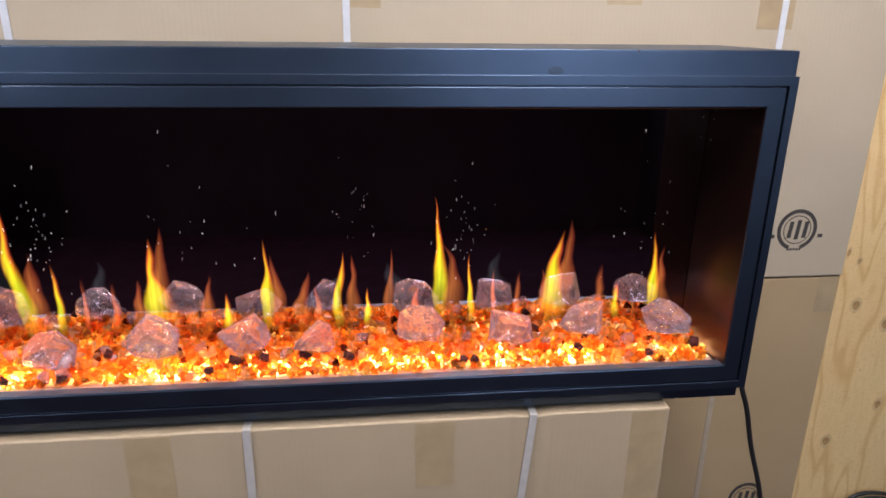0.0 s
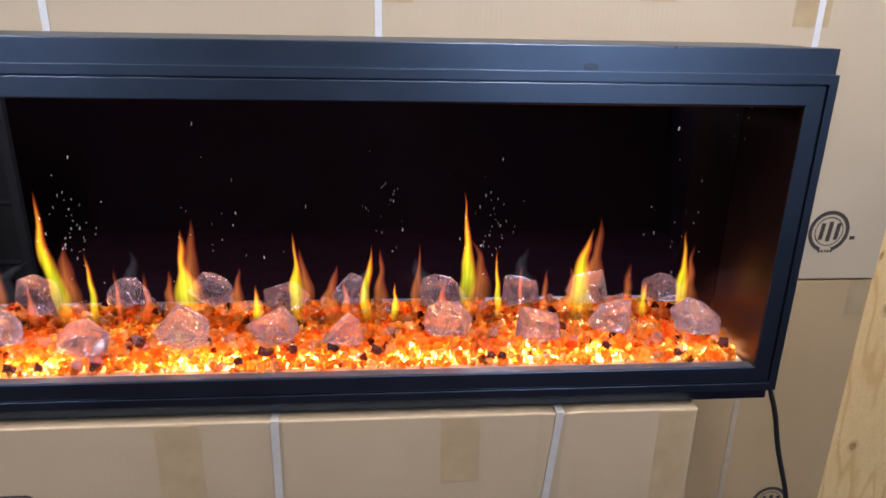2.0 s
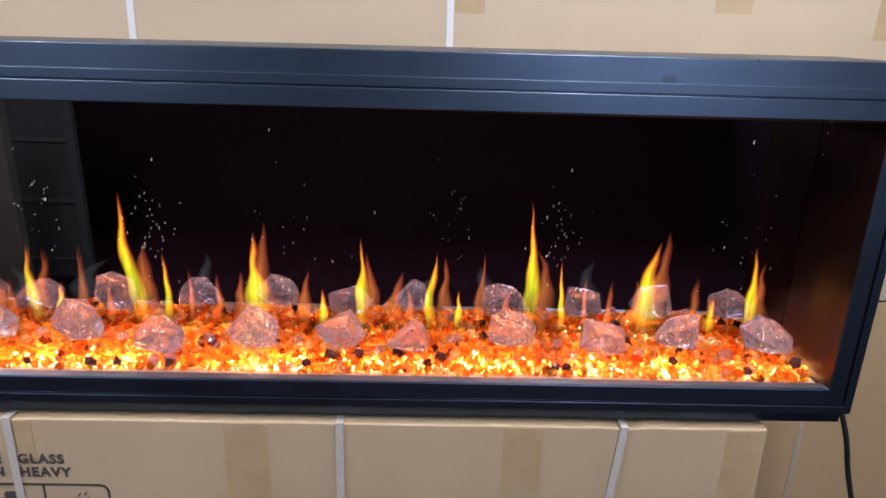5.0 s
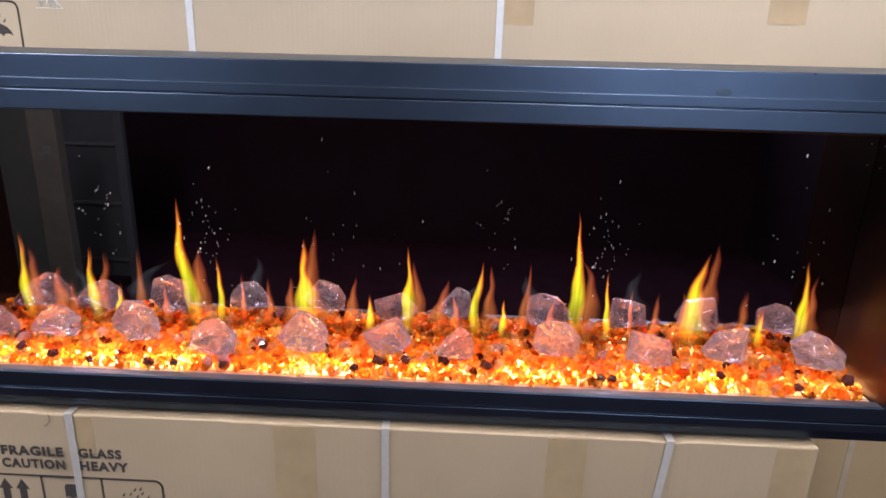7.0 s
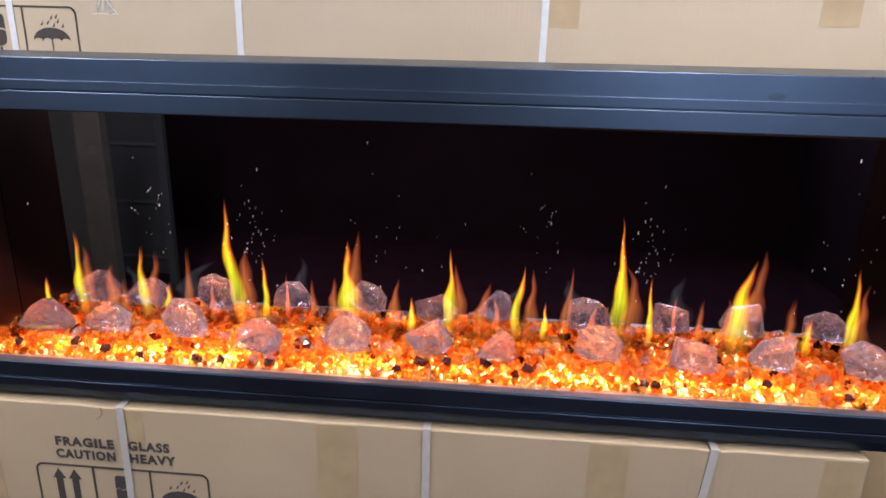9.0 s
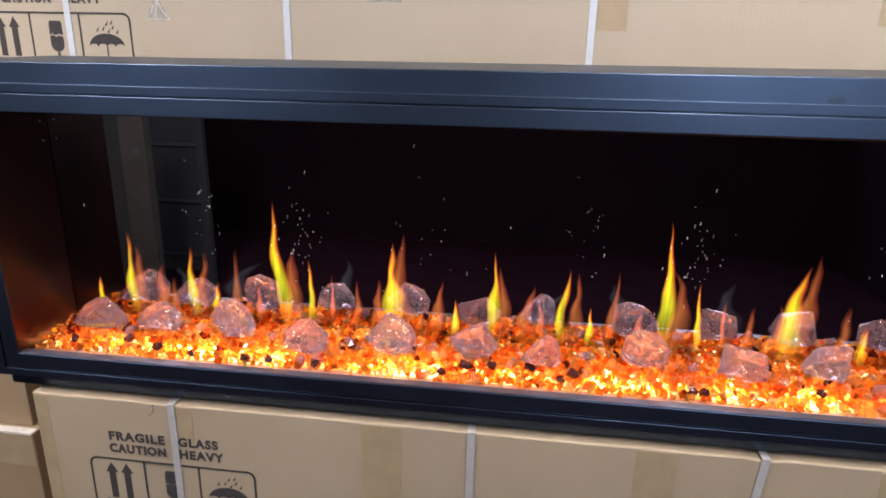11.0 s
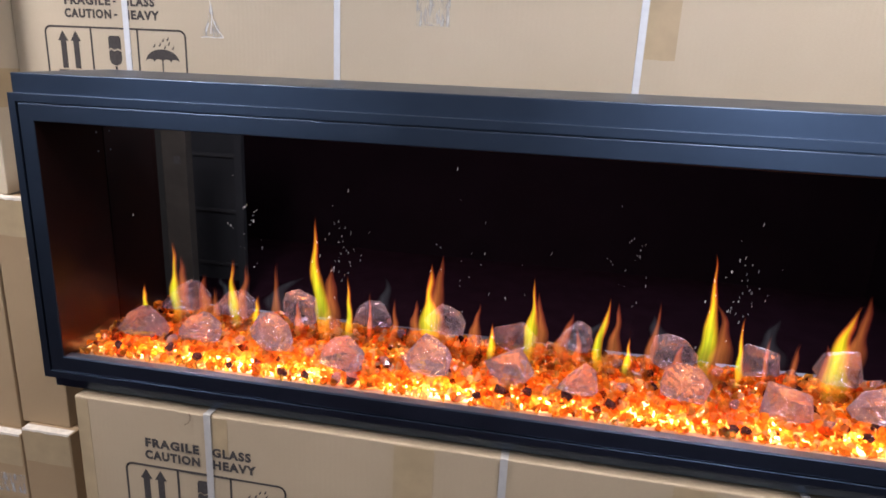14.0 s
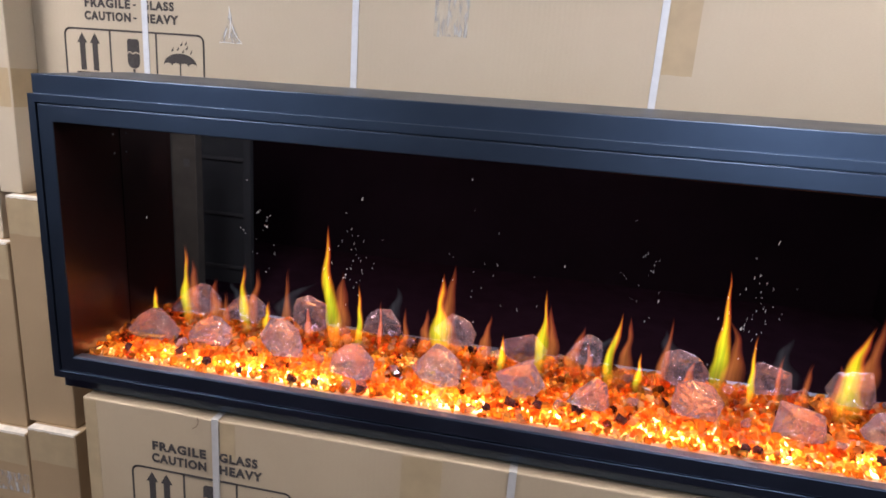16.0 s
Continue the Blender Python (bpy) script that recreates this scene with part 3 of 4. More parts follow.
def round_mark(c, cx, cz, r):
    """A round certification mark as plain shapes."""
    y, t = -0.0005, 0.0007
    bm = bmesh.new()
    rows = [[bm.verts.new((px, py, pz)) for px, pz in arc(cx, cz, rr, rr, -72, 252, 40)] for rr, py in ((r, y), (r * 0.82, y), (r * 0.82, y + t), (r, y + t))]
    for a in range(4):
        p, q = rows[a], rows[(a + 1) % 4]
        for i in range(40):
            bm.faces.new((p[i], p[i + 1], q[i + 1], q[i]))
    bm.faces.new([row[0] for row in rows])
    bm.faces.new([row[-1] for row in rows][::-1])
    bmesh.ops.recalc_face_normals(bm, faces=bm.faces)
    part("mark_ring", bm, INK, c)
    fine = arc(cx, cz, r * 0.70, r * 0.70, 0, 360, 40)[:-1]
    bm = bmesh.new()
    n = len(fine)
    loops = [[bm.verts.new((px, y, pz)) for px, pz in arc(cx, cz, rr, rr, 0, 360, 40)[:-1]] for rr in (r * 0.70, r * 0.655)]
    for i in range(n):
        bm.faces.new((loops[0][i], loops[0][(i + 1) % n], loops[1][(i + 1) % n], loops[1][i]))
    bmesh.ops.solidify(bm, geom=bm.faces[:], thickness=-0.0005)
    bmesh.ops.recalc_face_normals(bm, faces=bm.faces)
    part("mark_inner_ring", bm, INK, c)
    s = r / 0.04
    for a0, b0, b1 in ((-0.019, -0.016, 0.016), (-0.004, -0.019, 0.019), (0.011, -0.016, 0.016)):
        part("mark_bar", outline([(cx + s * a0, cz + s * b0), (cx + s * (a0 + 0.008), cz + s * b0), (cx + s * (a0 + 0.011), cz + s * b1), (cx + s * (a0 + 0.003), cz + s * b1)], y, t), INK, c)
    for sx in (-1.22, 1.22):
        part("mark_side_bar", outline([(cx + sx * r - 0.005, cz - 0.016), (cx + sx * r + 0.005, cz - 0.016), (cx + sx * r + 0.005, cz - 0.009), (cx + sx * r - 0.005, cz - 0.009)], y, t), INK, c)
    for k in range(5):
        part("mark_foot_bar", outline([(cx - 0.014 + 0.006 * k, cz - r * 1.02), (cx - 0.010 + 0.006 * k, cz - r * 1.02), (cx - 0.010 + 0.006 * k, cz - r * 0.90), (cx - 0.014 + 0.006 * k, cz - r * 0.90)], y, t), INK, c)


def lit_worn_edge(c, w, h, tall):
    """The scuffed upper front fold of a carton, pale with ledge light painted in."""
    rng_e = random.Random(int(w * 9000 + h * 500))
    n = 16
    low = [(-w + 0.003 + (2 * w - 0.006) * i / n, h - tall * rng_e.uniform(0.75, 1.25)) for i in range(n + 1)]
    top = [(-w + 0.003 + (2 * w - 0.006) * i / n, h - 0.0022) for i in range(n, -1, -1)]
    bm = outline(low + top, -0.0006, 0.0008)
    block((-w + 0.003, -0.0003, h - 0.0024), (w - 0.003, 0.017, h + 0.0005), bm=bm)
    part("lit_worn_edge", bm, PALE_FOLD, c, "scuffed cardboard fold, pale with lamplight put into it")


# long cartons behind the fireplace
UX0, UX1, UZ0, UZ1 = -0.245, 1.834, 1.062, 1.700
upper = carton(UX0, UX1, 0.285, 0.60, UZ0, UZ1, "long kraft carton with black handling marks behind the fireplace")
ucx = (UX0 + UX1) / 2
for sx in (-0.009, 0.390, 0.891, 1.622):
    strap(upper, sx - ucx, UZ1 - UZ0, 0.31)
warning(upper, -0.133 - ucx, 0.058 - ucx, 1.566 - UZ0, 0.016, 0.0225)
handling_panel(upper, -0.178 - ucx, 0.106 - ucx, 1.550 - UZ0, 0.115)
tape(upper, 0.898 - ucx, 0.945 - ucx, 1.535 - UZ0, UZ1 - UZ0)
tape(upper, 1.311 - ucx, 1.371 - ucx, 1.547 - UZ0, UZ1 - UZ0)
tape(upper, 1.576 - ucx, 1.640 - ucx, 1.513 - UZ0, UZ1 - UZ0)
tape(upper, 0.527 - ucx, 0.584 - ucx, 1.573 - UZ0, UZ1 - UZ0, CLEAR_TAPE, "shiny strip of clear tape")
scrap = part("tape", outline([(0.138 - ucx, 1.541 - UZ0), (0.180 - ucx, 1.541 - UZ0), (0.164 - ucx, 1.575 - UZ0), (0.158 - ucx, 1.600 - UZ0), (0.152 - ucx, 1.570 - UZ0)], -0.0005, 0.0006), CLEAR_TAPE, upper, "torn scrap of clear tape")
# highlights on the crinkled film, drawn as thin white lines
for fold in ([(0.138, 1.541), (0.150, 1.5418), (0.166, 1.541)], [(0.157, 1.602), (0.160, 1.580), (0.158, 1.560), (0.156, 1.548)], [(0.160, 1.575), (0.168, 1.556), (0.180, 1.5425)], [(0.153, 1.565), (0.148, 1.552)], [(0.170, 1.541), (0.181, 1.5415)]):
    part("film_glint", band([(px - ucx, pz - UZ0) for px, pz in fold], 0.0011, -0.0007, 0.0002, False), GLINT, scrap, "white line painted as a glint on clear tape")
round_mark(upper, 1.721 - ucx, 1.157 - UZ0, 0.040)

lower = carton(0.07, 1.833, 0.287, 0.60, 0.462, 1.059, "long kraft carton in warm-lit brown under another carton behind the fireplace", KRAFT_C)
strap(lower, 1.605 - (0.07 + 1.833) / 2, 0.597, 0.31, 0.0, DULL_STRAP, "dull tan packing strap")
lcx = (0.07 + 1.833) / 2
round_mark(lower, 1.721 - lcx, 0.545 - 0.462, 0.040)
tape(lower, 1.79 - lcx, 1.827 - lcx, 0.985 - 0.462, 0.597)
base = carton(0.07, 1.833, 0.287, 0.60, 0.0, 0.459, "kraft carton at the foot of the stack")

# carton that carries the fireplace
FX0, FX1, FZ0, FZ1 = 0.048, 1.358, 0.372, 0.972
front = carton(FX0, FX1, 0.0, 0.27, FZ0, FZ1, "strapped kraft carton with handling marks under the fireplace", KRAFT_D, [(0.281 - 0.703, 0.003), (0.744 - 0.703, 0.002), (1.150 - 0.703, 0.006), (0.250 - 0.703, 0.004)])
fcx, fh = (FX0 + FX1) / 2, FZ1 - FZ0
for sx in (0.281, 0.744, 1.150):
    strap(front, sx - fcx, fh, 0.27, 0.085 if sx > 1 else 0.0, SHADED_STRAP, "white plastic packing strap with shade in its grey")
warning(front, 0.168 - fcx, 0.360 - fcx, 0.876 - FZ0, 0.0165, 0.0222, False)
handling_panel(front, 0.131 - fcx, 0.408 - fcx, 0.863 - FZ0, 0.115)
for a, c_, z in ((0.289, 0.314, 0.905), (0.581, 0.642, 0.79), (0.978, 1.034, 0.86), (1.30, 1.352, 0.78), (0.050, 0.072, 0.5)):
    tape(front, a - fcx, c_ - fcx, z - FZ0, fh - 0.004)
# flat brown lines draw the shade inside the tear and the fold
CREASE = plain("crease_shade_brown", (0.22, 0.155, 0.095), 0.85, 0, 0.3, 80, 0.2)[0]
part("crease", band([(0.2505 - fcx, 0.969 - FZ0), (0.2520 - fcx, 0.964 - FZ0), (0.2515 - fcx, 0.958 - FZ0), (0.2470 - fcx, 0.952 - FZ0), (0.2420 - fcx, 0.949 - FZ0)], 0.0011, -0.0003, 0.0004, False), CREASE, front, "small torn crease in cardboard, its shade drawn brown")
part("crease", band([(0.0640 - fcx, 0.966 - FZ0), (0.0655 - fcx, 0.90 - FZ0), (0.0640 - fcx, 0.82 - FZ0), (0.0660 - fcx, 0.70 - FZ0)], 0.0009, -0.0003, 0.0004, False), CREASE, front, "long vertical fold in cardboard, its shade drawn brown")
carton(0.05, 1.36, 0.004, 0.27, 0.0, 0.369, "kraft carton standing on the floor under another carton")

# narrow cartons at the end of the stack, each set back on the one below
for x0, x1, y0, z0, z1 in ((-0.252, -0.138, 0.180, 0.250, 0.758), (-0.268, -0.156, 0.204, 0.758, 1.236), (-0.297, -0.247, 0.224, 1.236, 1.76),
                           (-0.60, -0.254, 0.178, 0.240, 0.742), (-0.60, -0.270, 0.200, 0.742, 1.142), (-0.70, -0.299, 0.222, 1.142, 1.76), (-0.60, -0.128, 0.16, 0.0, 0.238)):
    # low cartons take the board with shade in its colour
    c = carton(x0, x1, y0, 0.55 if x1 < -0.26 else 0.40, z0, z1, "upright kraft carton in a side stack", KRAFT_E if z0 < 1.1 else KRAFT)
    w = (x1 - x0) / 2
    lit_worn_edge(c, w, z1 - z0, 0.0042)
    if z1 - z0 > 0.3:
        if x0 < -0.5 and z1 < 0.8:
            tape(c, w - 0.11, w - 0.004, 0.60 - z0, 0.645 - z0, CLEAR_TAPE, "wrinkled strip of clear film")
        tape(c, -w + 0.004, w - 0.004, z1 - z0 - 0.075, z1 - z0 - 0.006)
        if z1 > 1.7:
            tape(c, -w + 0.004, w - 0.004, 1.40 - z0, 1.47 - z0)
            part("tape", block((w - 0.0002, 0.001, 1.40 - z0), (w + 0.0005, 0.10, 1.47 - z0)), TAPE, c, "strip of tan packing tape")


# ---------------------------------------------------------------- the fireplace
fire = tagged(root("electric_fireplace", 0.735, 0.1, 0.9735), "long black electric fireplace with glowing flame display standing on cartons", "fireplace")
FO = Matrix.Translation((-0.735, -0.1, -0.9735))


def skew(bm, rise):
    """The upper edge is not quite level."""
    for v in bm.verts:
        if v.co.z > 1.40:
            v.co.z += (v.co.x / 1.47 - 0.5) * rise
    return bm


def fpart(name, bm, mat, label="", parent=None):
    bm.transform(FO)
    return part(name, bm, mat, parent or fire, label)


OX0, OX1, OZ0, OZ1 = 0.0375, 1.4325, 1.038, 1.4075
bm = skew(ring(-0.001, 1.472, 0.9735, 1.4755, OX0 - 0.004, OX1 + 0.004, OZ0 - 0.006, OZ1 + 0.003, 0.010, 0.215, 0.0010), 0.007)
for cut_z in (0.9985, 0.9978):
    bmesh.ops.bisect_plane(bm, geom=bm.verts[:] + bm.edges[:] + bm.faces[:], plane_co=(0, 0, cut_z), plane_no=(0, 0, 1))
for v in bm.verts:
    if v.co.z < 0.9981 and v.co.y < 0.05:
        v.co.y += 0.010  # the foot of the casing is folded back
fpart("casing", bm, STEEL, "folded black steel casing")
bm = bmesh.new()
prof = [(0.0115, 1.4757), (0.213, 1.4825), (0.213, 1.4750), (0.0115, 1.4750)]
a, b_ = [[bm.verts.new((x, y, z)) for y, z in prof] for x in (0.002, 1.469)]
for q in [a, b_[::-1]] + [[a[i], b_[i], b_[(i + 1) % 4], a[(i + 1) % 4]] for i in range(4)]:
    bm.faces.new(q)
bmesh.ops.recalc_face_normals(bm, faces=bm.faces)
fpart("top_cover", skew(bm, 0.007), STEEL, "slightly raised black top cover")
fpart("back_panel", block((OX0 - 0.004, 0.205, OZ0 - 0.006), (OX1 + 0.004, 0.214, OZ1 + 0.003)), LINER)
fpart("outer_trim", skew(ring(0.0, 1.47, 1.0, 1.446, 0.0115, 1.4585, 1.0118, 1.4342, -0.0012, 0.0095, 0.0004), 0.003), STEEL, "narrow outer trim strip")
fpart("inner_trim", skew(ring(0.0136, 1.4564, 1.0136, 1.4324, OX0, OX1, OZ0, OZ1, 0.0, 0.0095, 0.0012), 0.003), STEEL, "flat inner trim frame")
MY = 0.138
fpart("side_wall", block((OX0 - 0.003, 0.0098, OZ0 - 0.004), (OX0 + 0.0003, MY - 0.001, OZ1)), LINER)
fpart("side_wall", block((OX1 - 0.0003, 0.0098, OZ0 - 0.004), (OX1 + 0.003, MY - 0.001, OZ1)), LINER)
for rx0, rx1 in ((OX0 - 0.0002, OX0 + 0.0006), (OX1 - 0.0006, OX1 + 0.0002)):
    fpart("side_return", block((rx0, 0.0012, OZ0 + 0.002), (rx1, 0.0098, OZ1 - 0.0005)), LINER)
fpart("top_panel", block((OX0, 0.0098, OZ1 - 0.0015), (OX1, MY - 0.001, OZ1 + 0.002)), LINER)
fpart("front_lip", block((OX0 + 0.0015, 0.0020, OZ0 + 0.0004), (OX1 - 0.0015, 0.0165, OZ0 + 0.0012), 0.0003), SATIN, "satin front ledge with lamp sheen in its colour")
for wx, side in ((OX0, 1), (OX1, -1)):
    for sy, sz in ((0.1235, 1.350), (0.1225, 1.381), (0.119, 1.396)):
        bm = bmesh.new()
        bmesh.ops.create_cone(bm, cap_ends=True, segments=10, radius1=0.0017, radius2=0.0010, depth=0.0012, matrix=pose(wx + side * 0.0006, sy, sz, 0, side * 90, 0))
        fpart("screw", bm, SCREW)
screen = fpart("flame_screen", block((OX0 - 0.002, MY, OZ0 - 0.004), (OX1 + 0.002, MY + 0.004, OZ1 + 0.002)), MIRROR, "smoked mirror glass flame display")
fpart("ember_diffuser", block((OX0 + 0.004, 0.0168, 1.030), (OX1 - 0.004, MY - 0.002, 1.0345)), EMBER, "glowing translucent ember diffuser")
bm = bmesh.new()
bmesh.ops.create_uvsphere(bm, u_segments=12, v_segments=8, radius=1, matrix=Matrix.Translation((1.153, 0.0100, 1.452)) @ Matrix.Diagonal((0.010, 0.0002, 0.005, 1)))
fpart("scuff", bm, SMUDGE, "dull scuff on the casing")
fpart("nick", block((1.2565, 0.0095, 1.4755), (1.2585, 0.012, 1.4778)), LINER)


LAYER = [0]


def flame(x, base, height, width, lean, curl, mat):
    """One flame of the display: a curved tongue with a tapering tip."""
    bm = bmesh.new()
    uv = bm.loops.layers.uv.new("along")
    n, k = 30, 8
    LAYER[0] += 1
    waist = 0.40 if height > 0.14 and LAYER[0] % 2 else 0.08
    y = MY - 0.0012 - 0.00013 * (LAYER[0] % 19)
    seed = 7.7 * LAYER[0]
    grid = []
    for i in range(n + 1):
        f = i / n
        w = 1.45 * width * min(1.0, 0.60 + 1.8 * f) * (1 - f ** 1.35) ** 0.95
        w *= 1 - waist * math.exp(-((f - 0.62) / 0.12) ** 2)
        cx = x + 0.42 * lean * height * f * f + 0.30 * curl * width * math.sin(4.2 * f + seed) * (0.2 + f)
        cx += 0.20 * width * f * noise.noise(Vector((seed, f * 5.0, 0.5)))
        le = -0.5 + 0.40 * noise.noise(Vector((seed, f * 3.4, 2.0)))
        ri = 0.5 + 0.40 * noise.noise(Vector((seed, f * 3.4, 6.0)))
        grid.append([bm.verts.new((cx + (le + (ri - le) * j / k) * max(w, 0.0006), y, base + height * f)) for j in range(k + 1)])
    for i in range(n):
        for j in range(k):
            f = bm.faces.new((grid[i][j], grid[i][j + 1], grid[i + 1][j + 1], grid[i + 1][j]))
            for l, (u, v) in zip(f.loops, ((j, i), (j + 1, i), (j + 1, i + 1), (j, i + 1))):
                l[uv].uv = (u / k, v / n)
    return fpart("flame", bm, mat, "", screen)


PERIOD = 0.612
TONGUES = [(0.418, 0.185, 0.024, -0.20, 0.9, 0), (0.432, 0.120, 0.034, -0.10, 0.6, 1), (0.464, 0.105, 0.012, -0.05, 0.5, 0), (0.598, 0.135, 0.034, 0.14, 0.6, 0),
           (0.612, 0.150, 0.040, 0.08, 0.5, 1), (0.152, 0.130, 0.020, -0.05, 0.6, 0), (0.163, 0.110, 0.028, 0.05, 0.5, 1), (0.500, 0.085, 0.009, 0.0, 0.3, 1), (0.258, 0.112, 0.018, 0.10, 0.6, 0),
           (0.302, 0.060, 0.013, -0.05, 0.5, 0), (0.226, 0.066, 0.015, -0.10, 0.5, 1), (0.540, 0.078, 0.015, 0.05, 0.5, 1), (0.205, 0.085, 0.030, 0.10, 0.5, 1), (0.336, 0.115, 0.016, 0.05, 0.5, 1),
           (0.276, 0.108, 0.026, 0.10, 0.5, 1), (0.672, 0.085, 0.022, 0.15, 0.5, 1), (0.702, 0.058, 0.014, 0.1, 0.5, 0), (0.375, 0.060, 0.020, 0.10, 0.5, 1), (0.580, 0.080, 0.030, -0.10, 0.5, 1)]
for turn in range(-1, 3):
    for x, h, w, lean, curl, kind in TONGUES:
        fx = x + turn * PERIOD
        if 0.07 < fx < 1.40:
            flame(fx, 1.056, 1.14 * h, 0.95 * w, lean, curl, EMBER_FLAME if kind else FLAME)
for turn in range(-1, 3):
    for x, h, w, lean in ((0.352, 0.085, 0.050, 0.3), (0.520, 0.100, 0.034, -0.3), (0.235, 0.070, 0.040, 0.2)):
        if 0.08 < x + turn * PERIOD < 1.38:
            flame(x + turn * PERIOD, 1.080, h, w, lean, 1.6, SMOKE)
for turn in range(-1, 3):
    srng = random.Random(11)
    for i in range(84):
        side, mid, wide, tall_ = ((0.452, 1.225, 0.018, 0.042), (0.446, 1.190, 0.024, 0.030), (0.285, 1.250, 0.022, 0.036), (0.660, 1.205, 0.045, 0.050))[i % 4]
        sx = side + turn * PERIOD + srng.gauss(0, wide) + 0.10 * math.sin(turn * 2.0) * (i % 4 == 3)
        sz = min(1.36, max(1.11, mid + srng.gauss(0, tall_)))
        ln = 0.0016 + 0.0034 * srng.random() ** 2
        tilt = srng.uniform(-0.0010, 0.0010)
        th = 0.00014 + 0.00020 * srng.random() ** 2
        if 0.06 < sx < 1.41:
            fpart("spark", outline([(sx - th, sz), (sx + th, sz), (sx + th + tilt, sz + ln), (sx - th * 0.5 + tilt, sz + ln)], MY - 0.0010, 0.0003), SPARK, "", screen)

# power cord
cu = bpy.data.curves.new("power_cord", "CURVE")
cu.dimensions, cu.bevel_depth, cu.bevel_resolution = "3D", 0.0042, 3
sp = cu.splines.new("BEZIER")
CORD = [(1.455, 0.13, 0.985), (1.520, 0.105, 0.965), (1.541, 0.10, 0.925), (1.573, 0.10, 0.82), (1.612, 0.10, 0.70), (1.66, 0.12, 0.45), (1.62, 0.05, 0.006), (1.45, -0.1, 0.005)]
sp.bezier_points.add(len(CORD) - 1)
for p, co in zip(sp.bezier_points, CORD):
    p.co = Vector(co) + Vector((-0.735, -0.1, -0.9735))
    p.handle_left_type = p.handle_right_type = "AUTO"
cu.materials.append(RUBBER)
cord = new("power_cord", cu)
cord.parent = fire
cord["label"] = "black rubber power cord hanging down"

# a loop of cable against the plywood
cu = bpy.data.curves.new("cable_loop", "CURVE")
cu.dimensions, cu.bevel_depth, cu.bevel_resolution = "3D", 0.0045, 3
for k, (rr, off) in enumerate(((0.115, 0.0), (0.108, 0.008))):
    sp = cu.splines.new("POLY")
    pts = arc(0, 0, rr, rr, 0, 360, 40)
    sp.points.add(len(pts) - 1)
    for p, (u, w) in zip(sp.points, pts):
        p.co = (0.004 * math.sin(u * 40) - off, u, w, 1)
cu.materials.append(RUBBER)
loop = tagged(new("cable_loop", cu), "coiled black cable hanging against the plywood", "cable")
loop.location = (2.02, 0.275, 0.430)
loop.rotation_euler = (0, 0, radians(90))

# ---------------------------------------------------------------- glass on the bed
# each crystal: place, top, foot, half width, and its outline as (across, up) from -1..1 and 0..1
CRYSTALS = [
    (0.131, 0.074, 1.1125, 1.052, 0.045, [(-1, 0.25), (-0.55, 0.72), (0.08, 1), (0.55, 0.80), (1, 0.32), (0.85, 0.03), (-0.85, 0.02)]),
    (0.228, 0.080, 1.1060, 1.050, 0.040, [(-0.9, 0.02), (-1, 0.36), (-0.42, 0.86), (0.12, 1), (0.55, 0.84), (1, 0.42), (0.65, 0.04)]),
    (0.354, 0.082, 1.1208, 1.053, 0.036, [(-1, 0.55), (-0.62, 0.93), (-0.1, 1), (0.82, 0.80), (1, 0.30), (0.70, 0.0), (-0.2, 0.02), (-0.85, 0.25)]),
    (0.480, 0.053, 1.1050, 1.050, 0.037, [(-1, 0.12), (-0.8, 0.65), (-0.3, 0.98), (0.38, 1), (1, 0.55), (0.92, 0.08), (0, 0)]),
    (0.612, 0.065, 1.1207, 1.056, 0.039, [(-1, 0.40), (-0.55, 0.70), (-0.12, 1), (0.72, 0.76), (1, 0.48), (0.88, 0.08), (0.2, 0), (-0.55, 0.10)]),
    (0.737, 0.080, 1.1090, 1.049, 0.039, [(-1, 0.62), (0.34, 1), (0.62, 0.72), (1, 0.45), (0.5, 0.0), (-0.42, 0.02), (-0.85, 0.28)]),
    (0.836, 0.058, 1.1100, 1.053, 0.032, [(-0.95, 0.22), (-0.42, 0.60), (0.28, 1), (0.80, 0.84), (1, 0.28), (0.70, 0.0), (-0.35, 0.04)]),
    (0.993, 0.084, 1.1160, 1.049, 0.038, [(-1, 0.45), (-0.88, 0.86), (-0.38, 1), (0.48, 0.86), (1, 0.50), (0.62, 0.04), (-0.1, 0), (-0.9, 0.18)]),
    (1.128, 0.071, 1.1075, 1.050, 0.035, [(-0.88, 1), (0.0, 0.92), (0.78, 0.80), (1, 0.10), (0.2, 0.0), (-1, 0.04)]),
    (1.238, 0.079, 1.1160, 1.057, 0.037, [(-1, 0.38), (-0.42, 0.84), (0.30, 0.98), (0.78, 1), (1, 0.28), (0.85, 0.0), (-0.55, 0.06)]),
    (1.371, 0.076, 1.1150, 1.057, 0.042, [(-0.92, 0.68), (-0.22, 1), (0.35, 0.86), (1, 0.46), (0.88, 0.12), (0.05, 0.0), (-0.72, 0.16)]),
]
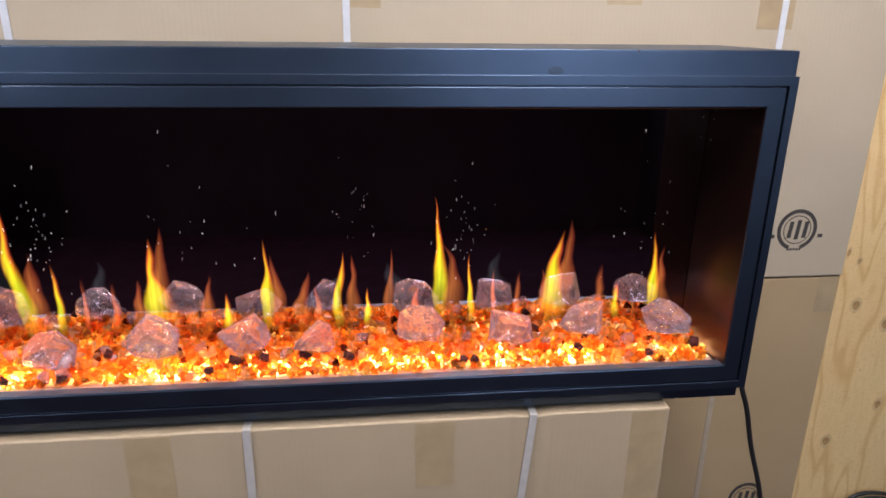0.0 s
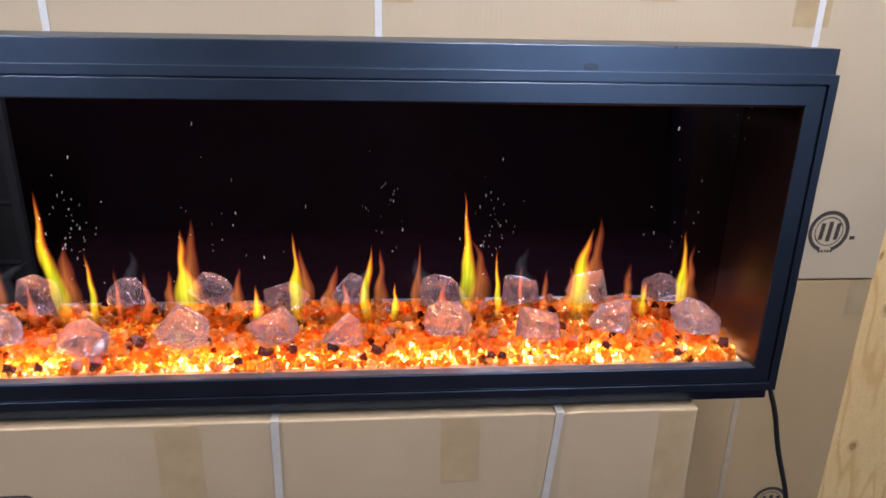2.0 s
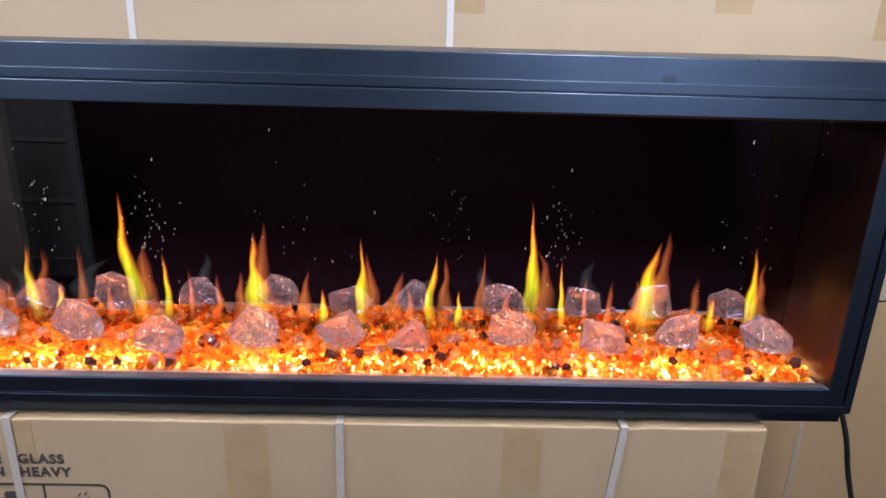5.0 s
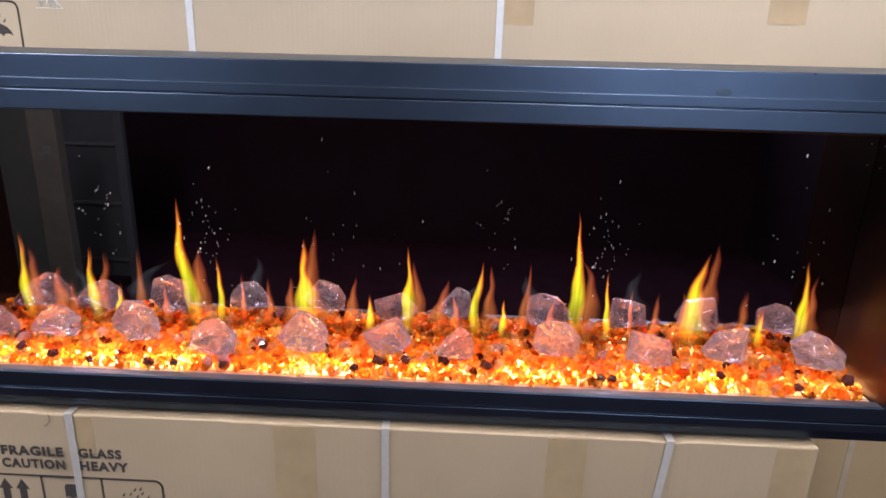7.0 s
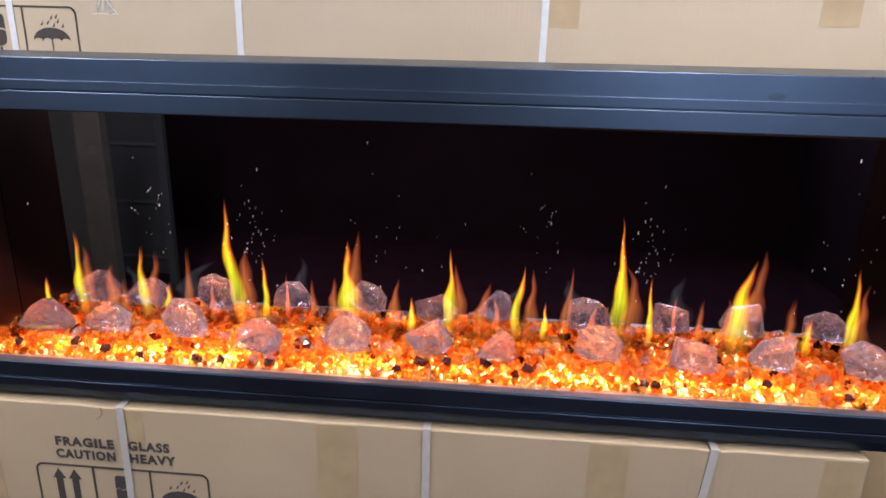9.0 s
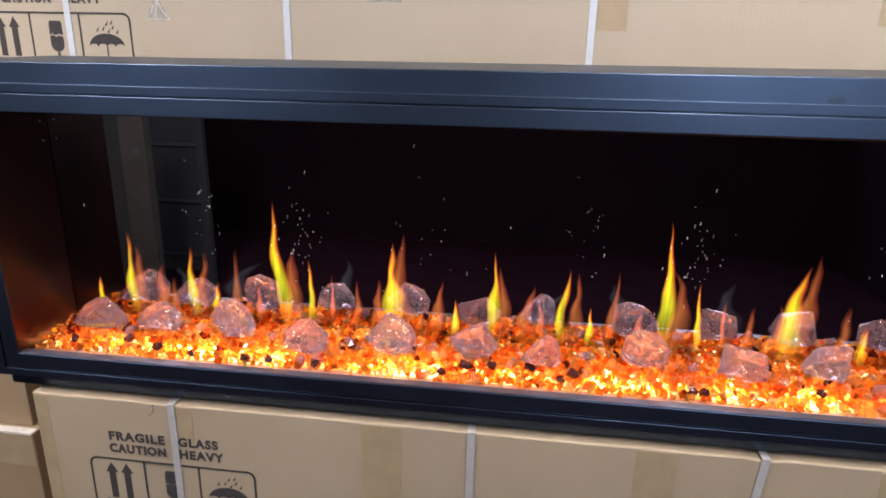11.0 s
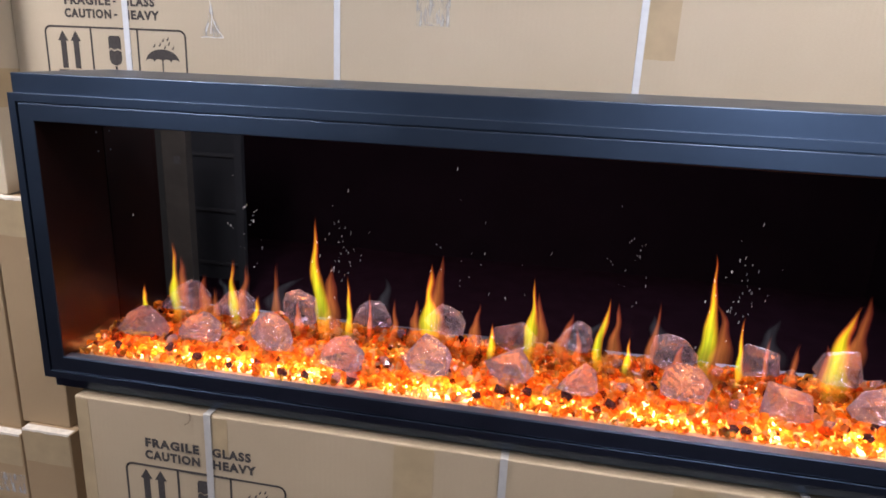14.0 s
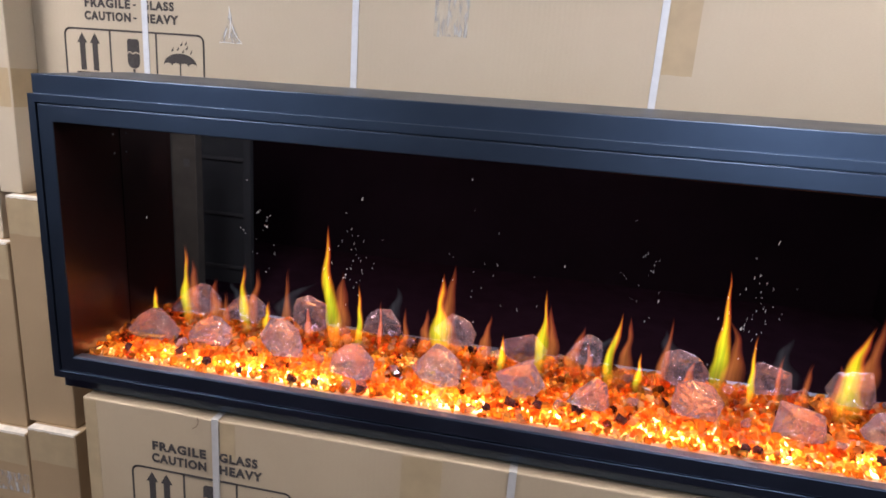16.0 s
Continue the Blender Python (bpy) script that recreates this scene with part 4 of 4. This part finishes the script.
for i, (x, y, top, foot, rx, edge) in enumerate(CRYSTALS):
    r = random.Random(160 + i)
    tall_, deep = top - foot, min(0.033, 0.80 * rx)
    pts = []
    for u, v in edge:
        pts.append((u * rx, r.uniform(-0.30, 0.30) * deep, v * tall_))
    for side, shrink in ((-1, 0.62), (1, 0.58)):
        du, dv = r.uniform(-0.22, 0.22), r.uniform(-0.06, 0.10)
        for u, v in edge[i % 2::2]:
            pts.append(((u * shrink + du) * rx, side * deep * r.uniform(0.74, 1.0), max(0.0, (0.46 + (v - 0.46) * shrink + dv)) * tall_))
    bm = hull(pts)
    bmesh.ops.dissolve_limit(bm, angle_limit=radians(9), verts=bm.verts[:], edges=bm.edges[:])
    bmesh.ops.bevel(bm, geom=bm.edges[:], offset=0.0013, segments=1, affect="EDGES")
    # broken glass: the larger faces are hollowed like shells
    big = [f for f in bm.faces if f.calc_area() > 0.00012]
    bmesh.ops.inset_individual(bm, faces=big, thickness=0.0026, depth=-0.0009)
    bmesh.ops.inset_individual(bm, faces=[f for f in big if f.is_valid and f.calc_area() > 0.00008], thickness=0.0042, depth=-0.0012)
    ob = part("glass_crystal", bm, CRYSTAL)
    for p in ob.data.polygons:
        p.use_smooth = p.area < 0.00012
    ob.location = (x, y, foot)
    tagged(ob, "large clear faceted glass crystal resting on amber crushed glass", "crystal", "glass crystals")

bed = tagged(root("crushed_glass_bed", 0.735, 0.06, 1.035), "bed of glowing amber crushed glass chips", "glass bed")
CHIPS = []
for i in range(10):
    r = random.Random(300 + i)
    CHIPS.append(hull([Vector((r.gauss(0, 1), r.gauss(0, 1), r.gauss(0, 0.8))).normalized() * r.uniform(0.88, 1.08) for _ in range(13)]))
MESHES = []
for bm in CHIPS:
    me = bpy.data.meshes.new("glass_chip")
    bm.to_mesh(me)
    me.materials.append(AMBER)
    MESHES.append(me)
rc = random.Random(42)
fill = bmesh.new()
near = 0
BED0 = Vector((0.735, 0.06, 1.035))
spots = []
for row in range(13):
    y = 0.0290 + row * 0.0081
    n = 150
    for k in range(n):
        x = 0.047 + (k + rc.random()) * (1.376 / n)
        spots.append((x, y + rc.uniform(-0.004, 0.004), row))
for row in range(10):
    for k in range(120):
        spots.append((0.055 + (k + rc.random()) * (1.36 / 120), 0.058 + row * 0.0078 + rc.uniform(-0.005, 0.005), row + 20))
order = [(x, y, row, rc.random()) for x, y, row in spots]
for x, y, row, pick in order:
    s = rc.uniform(0.0048, 0.0090)
    heap = 0.010 * min(1, (y - 0.014) / 0.05) + 0.006 * noise.noise(Vector((x * 14, y * 20, 3.0)))
    if row < 1 and pick < 0.1:
        continue
    z = 1.0345 + s * 0.7 + max(0, heap) * rc.random() + (0.0080 if row >= 20 else 0)
    m = pose(x, y, z, rc.uniform(0, 360), rc.uniform(0, 360), rc.uniform(0, 360)) @ Matrix.Diagonal((s * rc.uniform(0.85, 1.3), s, s * rc.uniform(0.7, 1.1), 1))
    if row % 20 < 4 and near < 290 and pick > 0.65 and 0.05 < x < 1.42:
        ob = new("glass_chip", MESHES[int(pick * 1000) % 10])
        ob.parent = bed
        ob.matrix_basis = Matrix.Translation(-BED0) @ m
        near += 1
    else:
        src = CHIPS[int(pick * 1000) % 10]
        mm = Matrix.Translation(-BED0) @ m
        vm = {v: fill.verts.new(mm @ v.co) for v in src.verts}
        for f in src.faces:
            fill.faces.new([vm[v] for v in f.verts])
tagged(part("crushed_glass_fill", fill, AMBER_FILL, bed, "loose amber crushed glass chips"), kind="stuff")
dark_me = bpy.data.meshes.new("dark_nugget")
CHIPS[3].to_mesh(dark_me)
dark_me.materials.append(DARK_CHIP)
rd = random.Random(77)
for k in range(23):
    x, y = 0.06 + 1.35 * (k + rd.random()) / 23, rd.choice((0.030, 0.034, 0.040, 0.05, 0.075, 0.11)) + rd.uniform(-0.003, 0.004)
    s = rd.uniform(0.0078, 0.0112)
    ob = new("dark_nugget", dark_me)
    ob.parent = bed
    ob.matrix_basis = Matrix.Translation(-BED0) @ pose(x, y, 1.0345 + 0.009 + 0.014 * min(1, (y - 0.014) / 0.05), rd.uniform(0, 360), rd.uniform(0, 360), 0) @ Matrix.Diagonal((s, s * 0.9, s * 0.8, 1))
# smaller clear pieces beside the large crystals, and one black nugget by the side wall
clear_me = bpy.data.meshes.new("clear_chip")
CHIPS[6].to_mesh(clear_me)
clear_me.materials.append(CRYSTAL)
for x, y, s in ((0.186, 0.062, 0.013), (0.203, 0.088, 0.011), (0.291, 0.092, 0.010), (0.418, 0.080, 0.012), (0.505, 0.036, 0.013), (0.482, 0.030, 0.011), (0.541, 0.084, 0.010),
                (0.674, 0.082, 0.013), (0.797, 0.056, 0.011), (0.905, 0.096, 0.011), (1.062, 0.086, 0.010), (1.180, 0.060, 0.010), (1.306, 0.058, 0.012)):
    ob = new("clear_chip", clear_me)
    ob.parent = bed
    ob["label"] = "small clear rose glass piece"
    ob.matrix_basis = Matrix.Translation(-BED0) @ pose(x, y, 1.0345 + 0.010 + 0.016 * min(1, (y - 0.014) / 0.05), rd.uniform(0, 360), rd.uniform(0, 360), 0) @ Matrix.Diagonal((s, s * 0.8, s * 0.85, 1))
ob = new("dark_nugget", dark_me)
ob.parent = bed
ob.matrix_basis = Matrix.Translation(-BED0) @ pose(0.064, 0.098, 1.0500, 20, 40, 0) @ Matrix.Diagonal((0.015, 0.012, 0.011, 1))
for bm in CHIPS:
    bm.free()
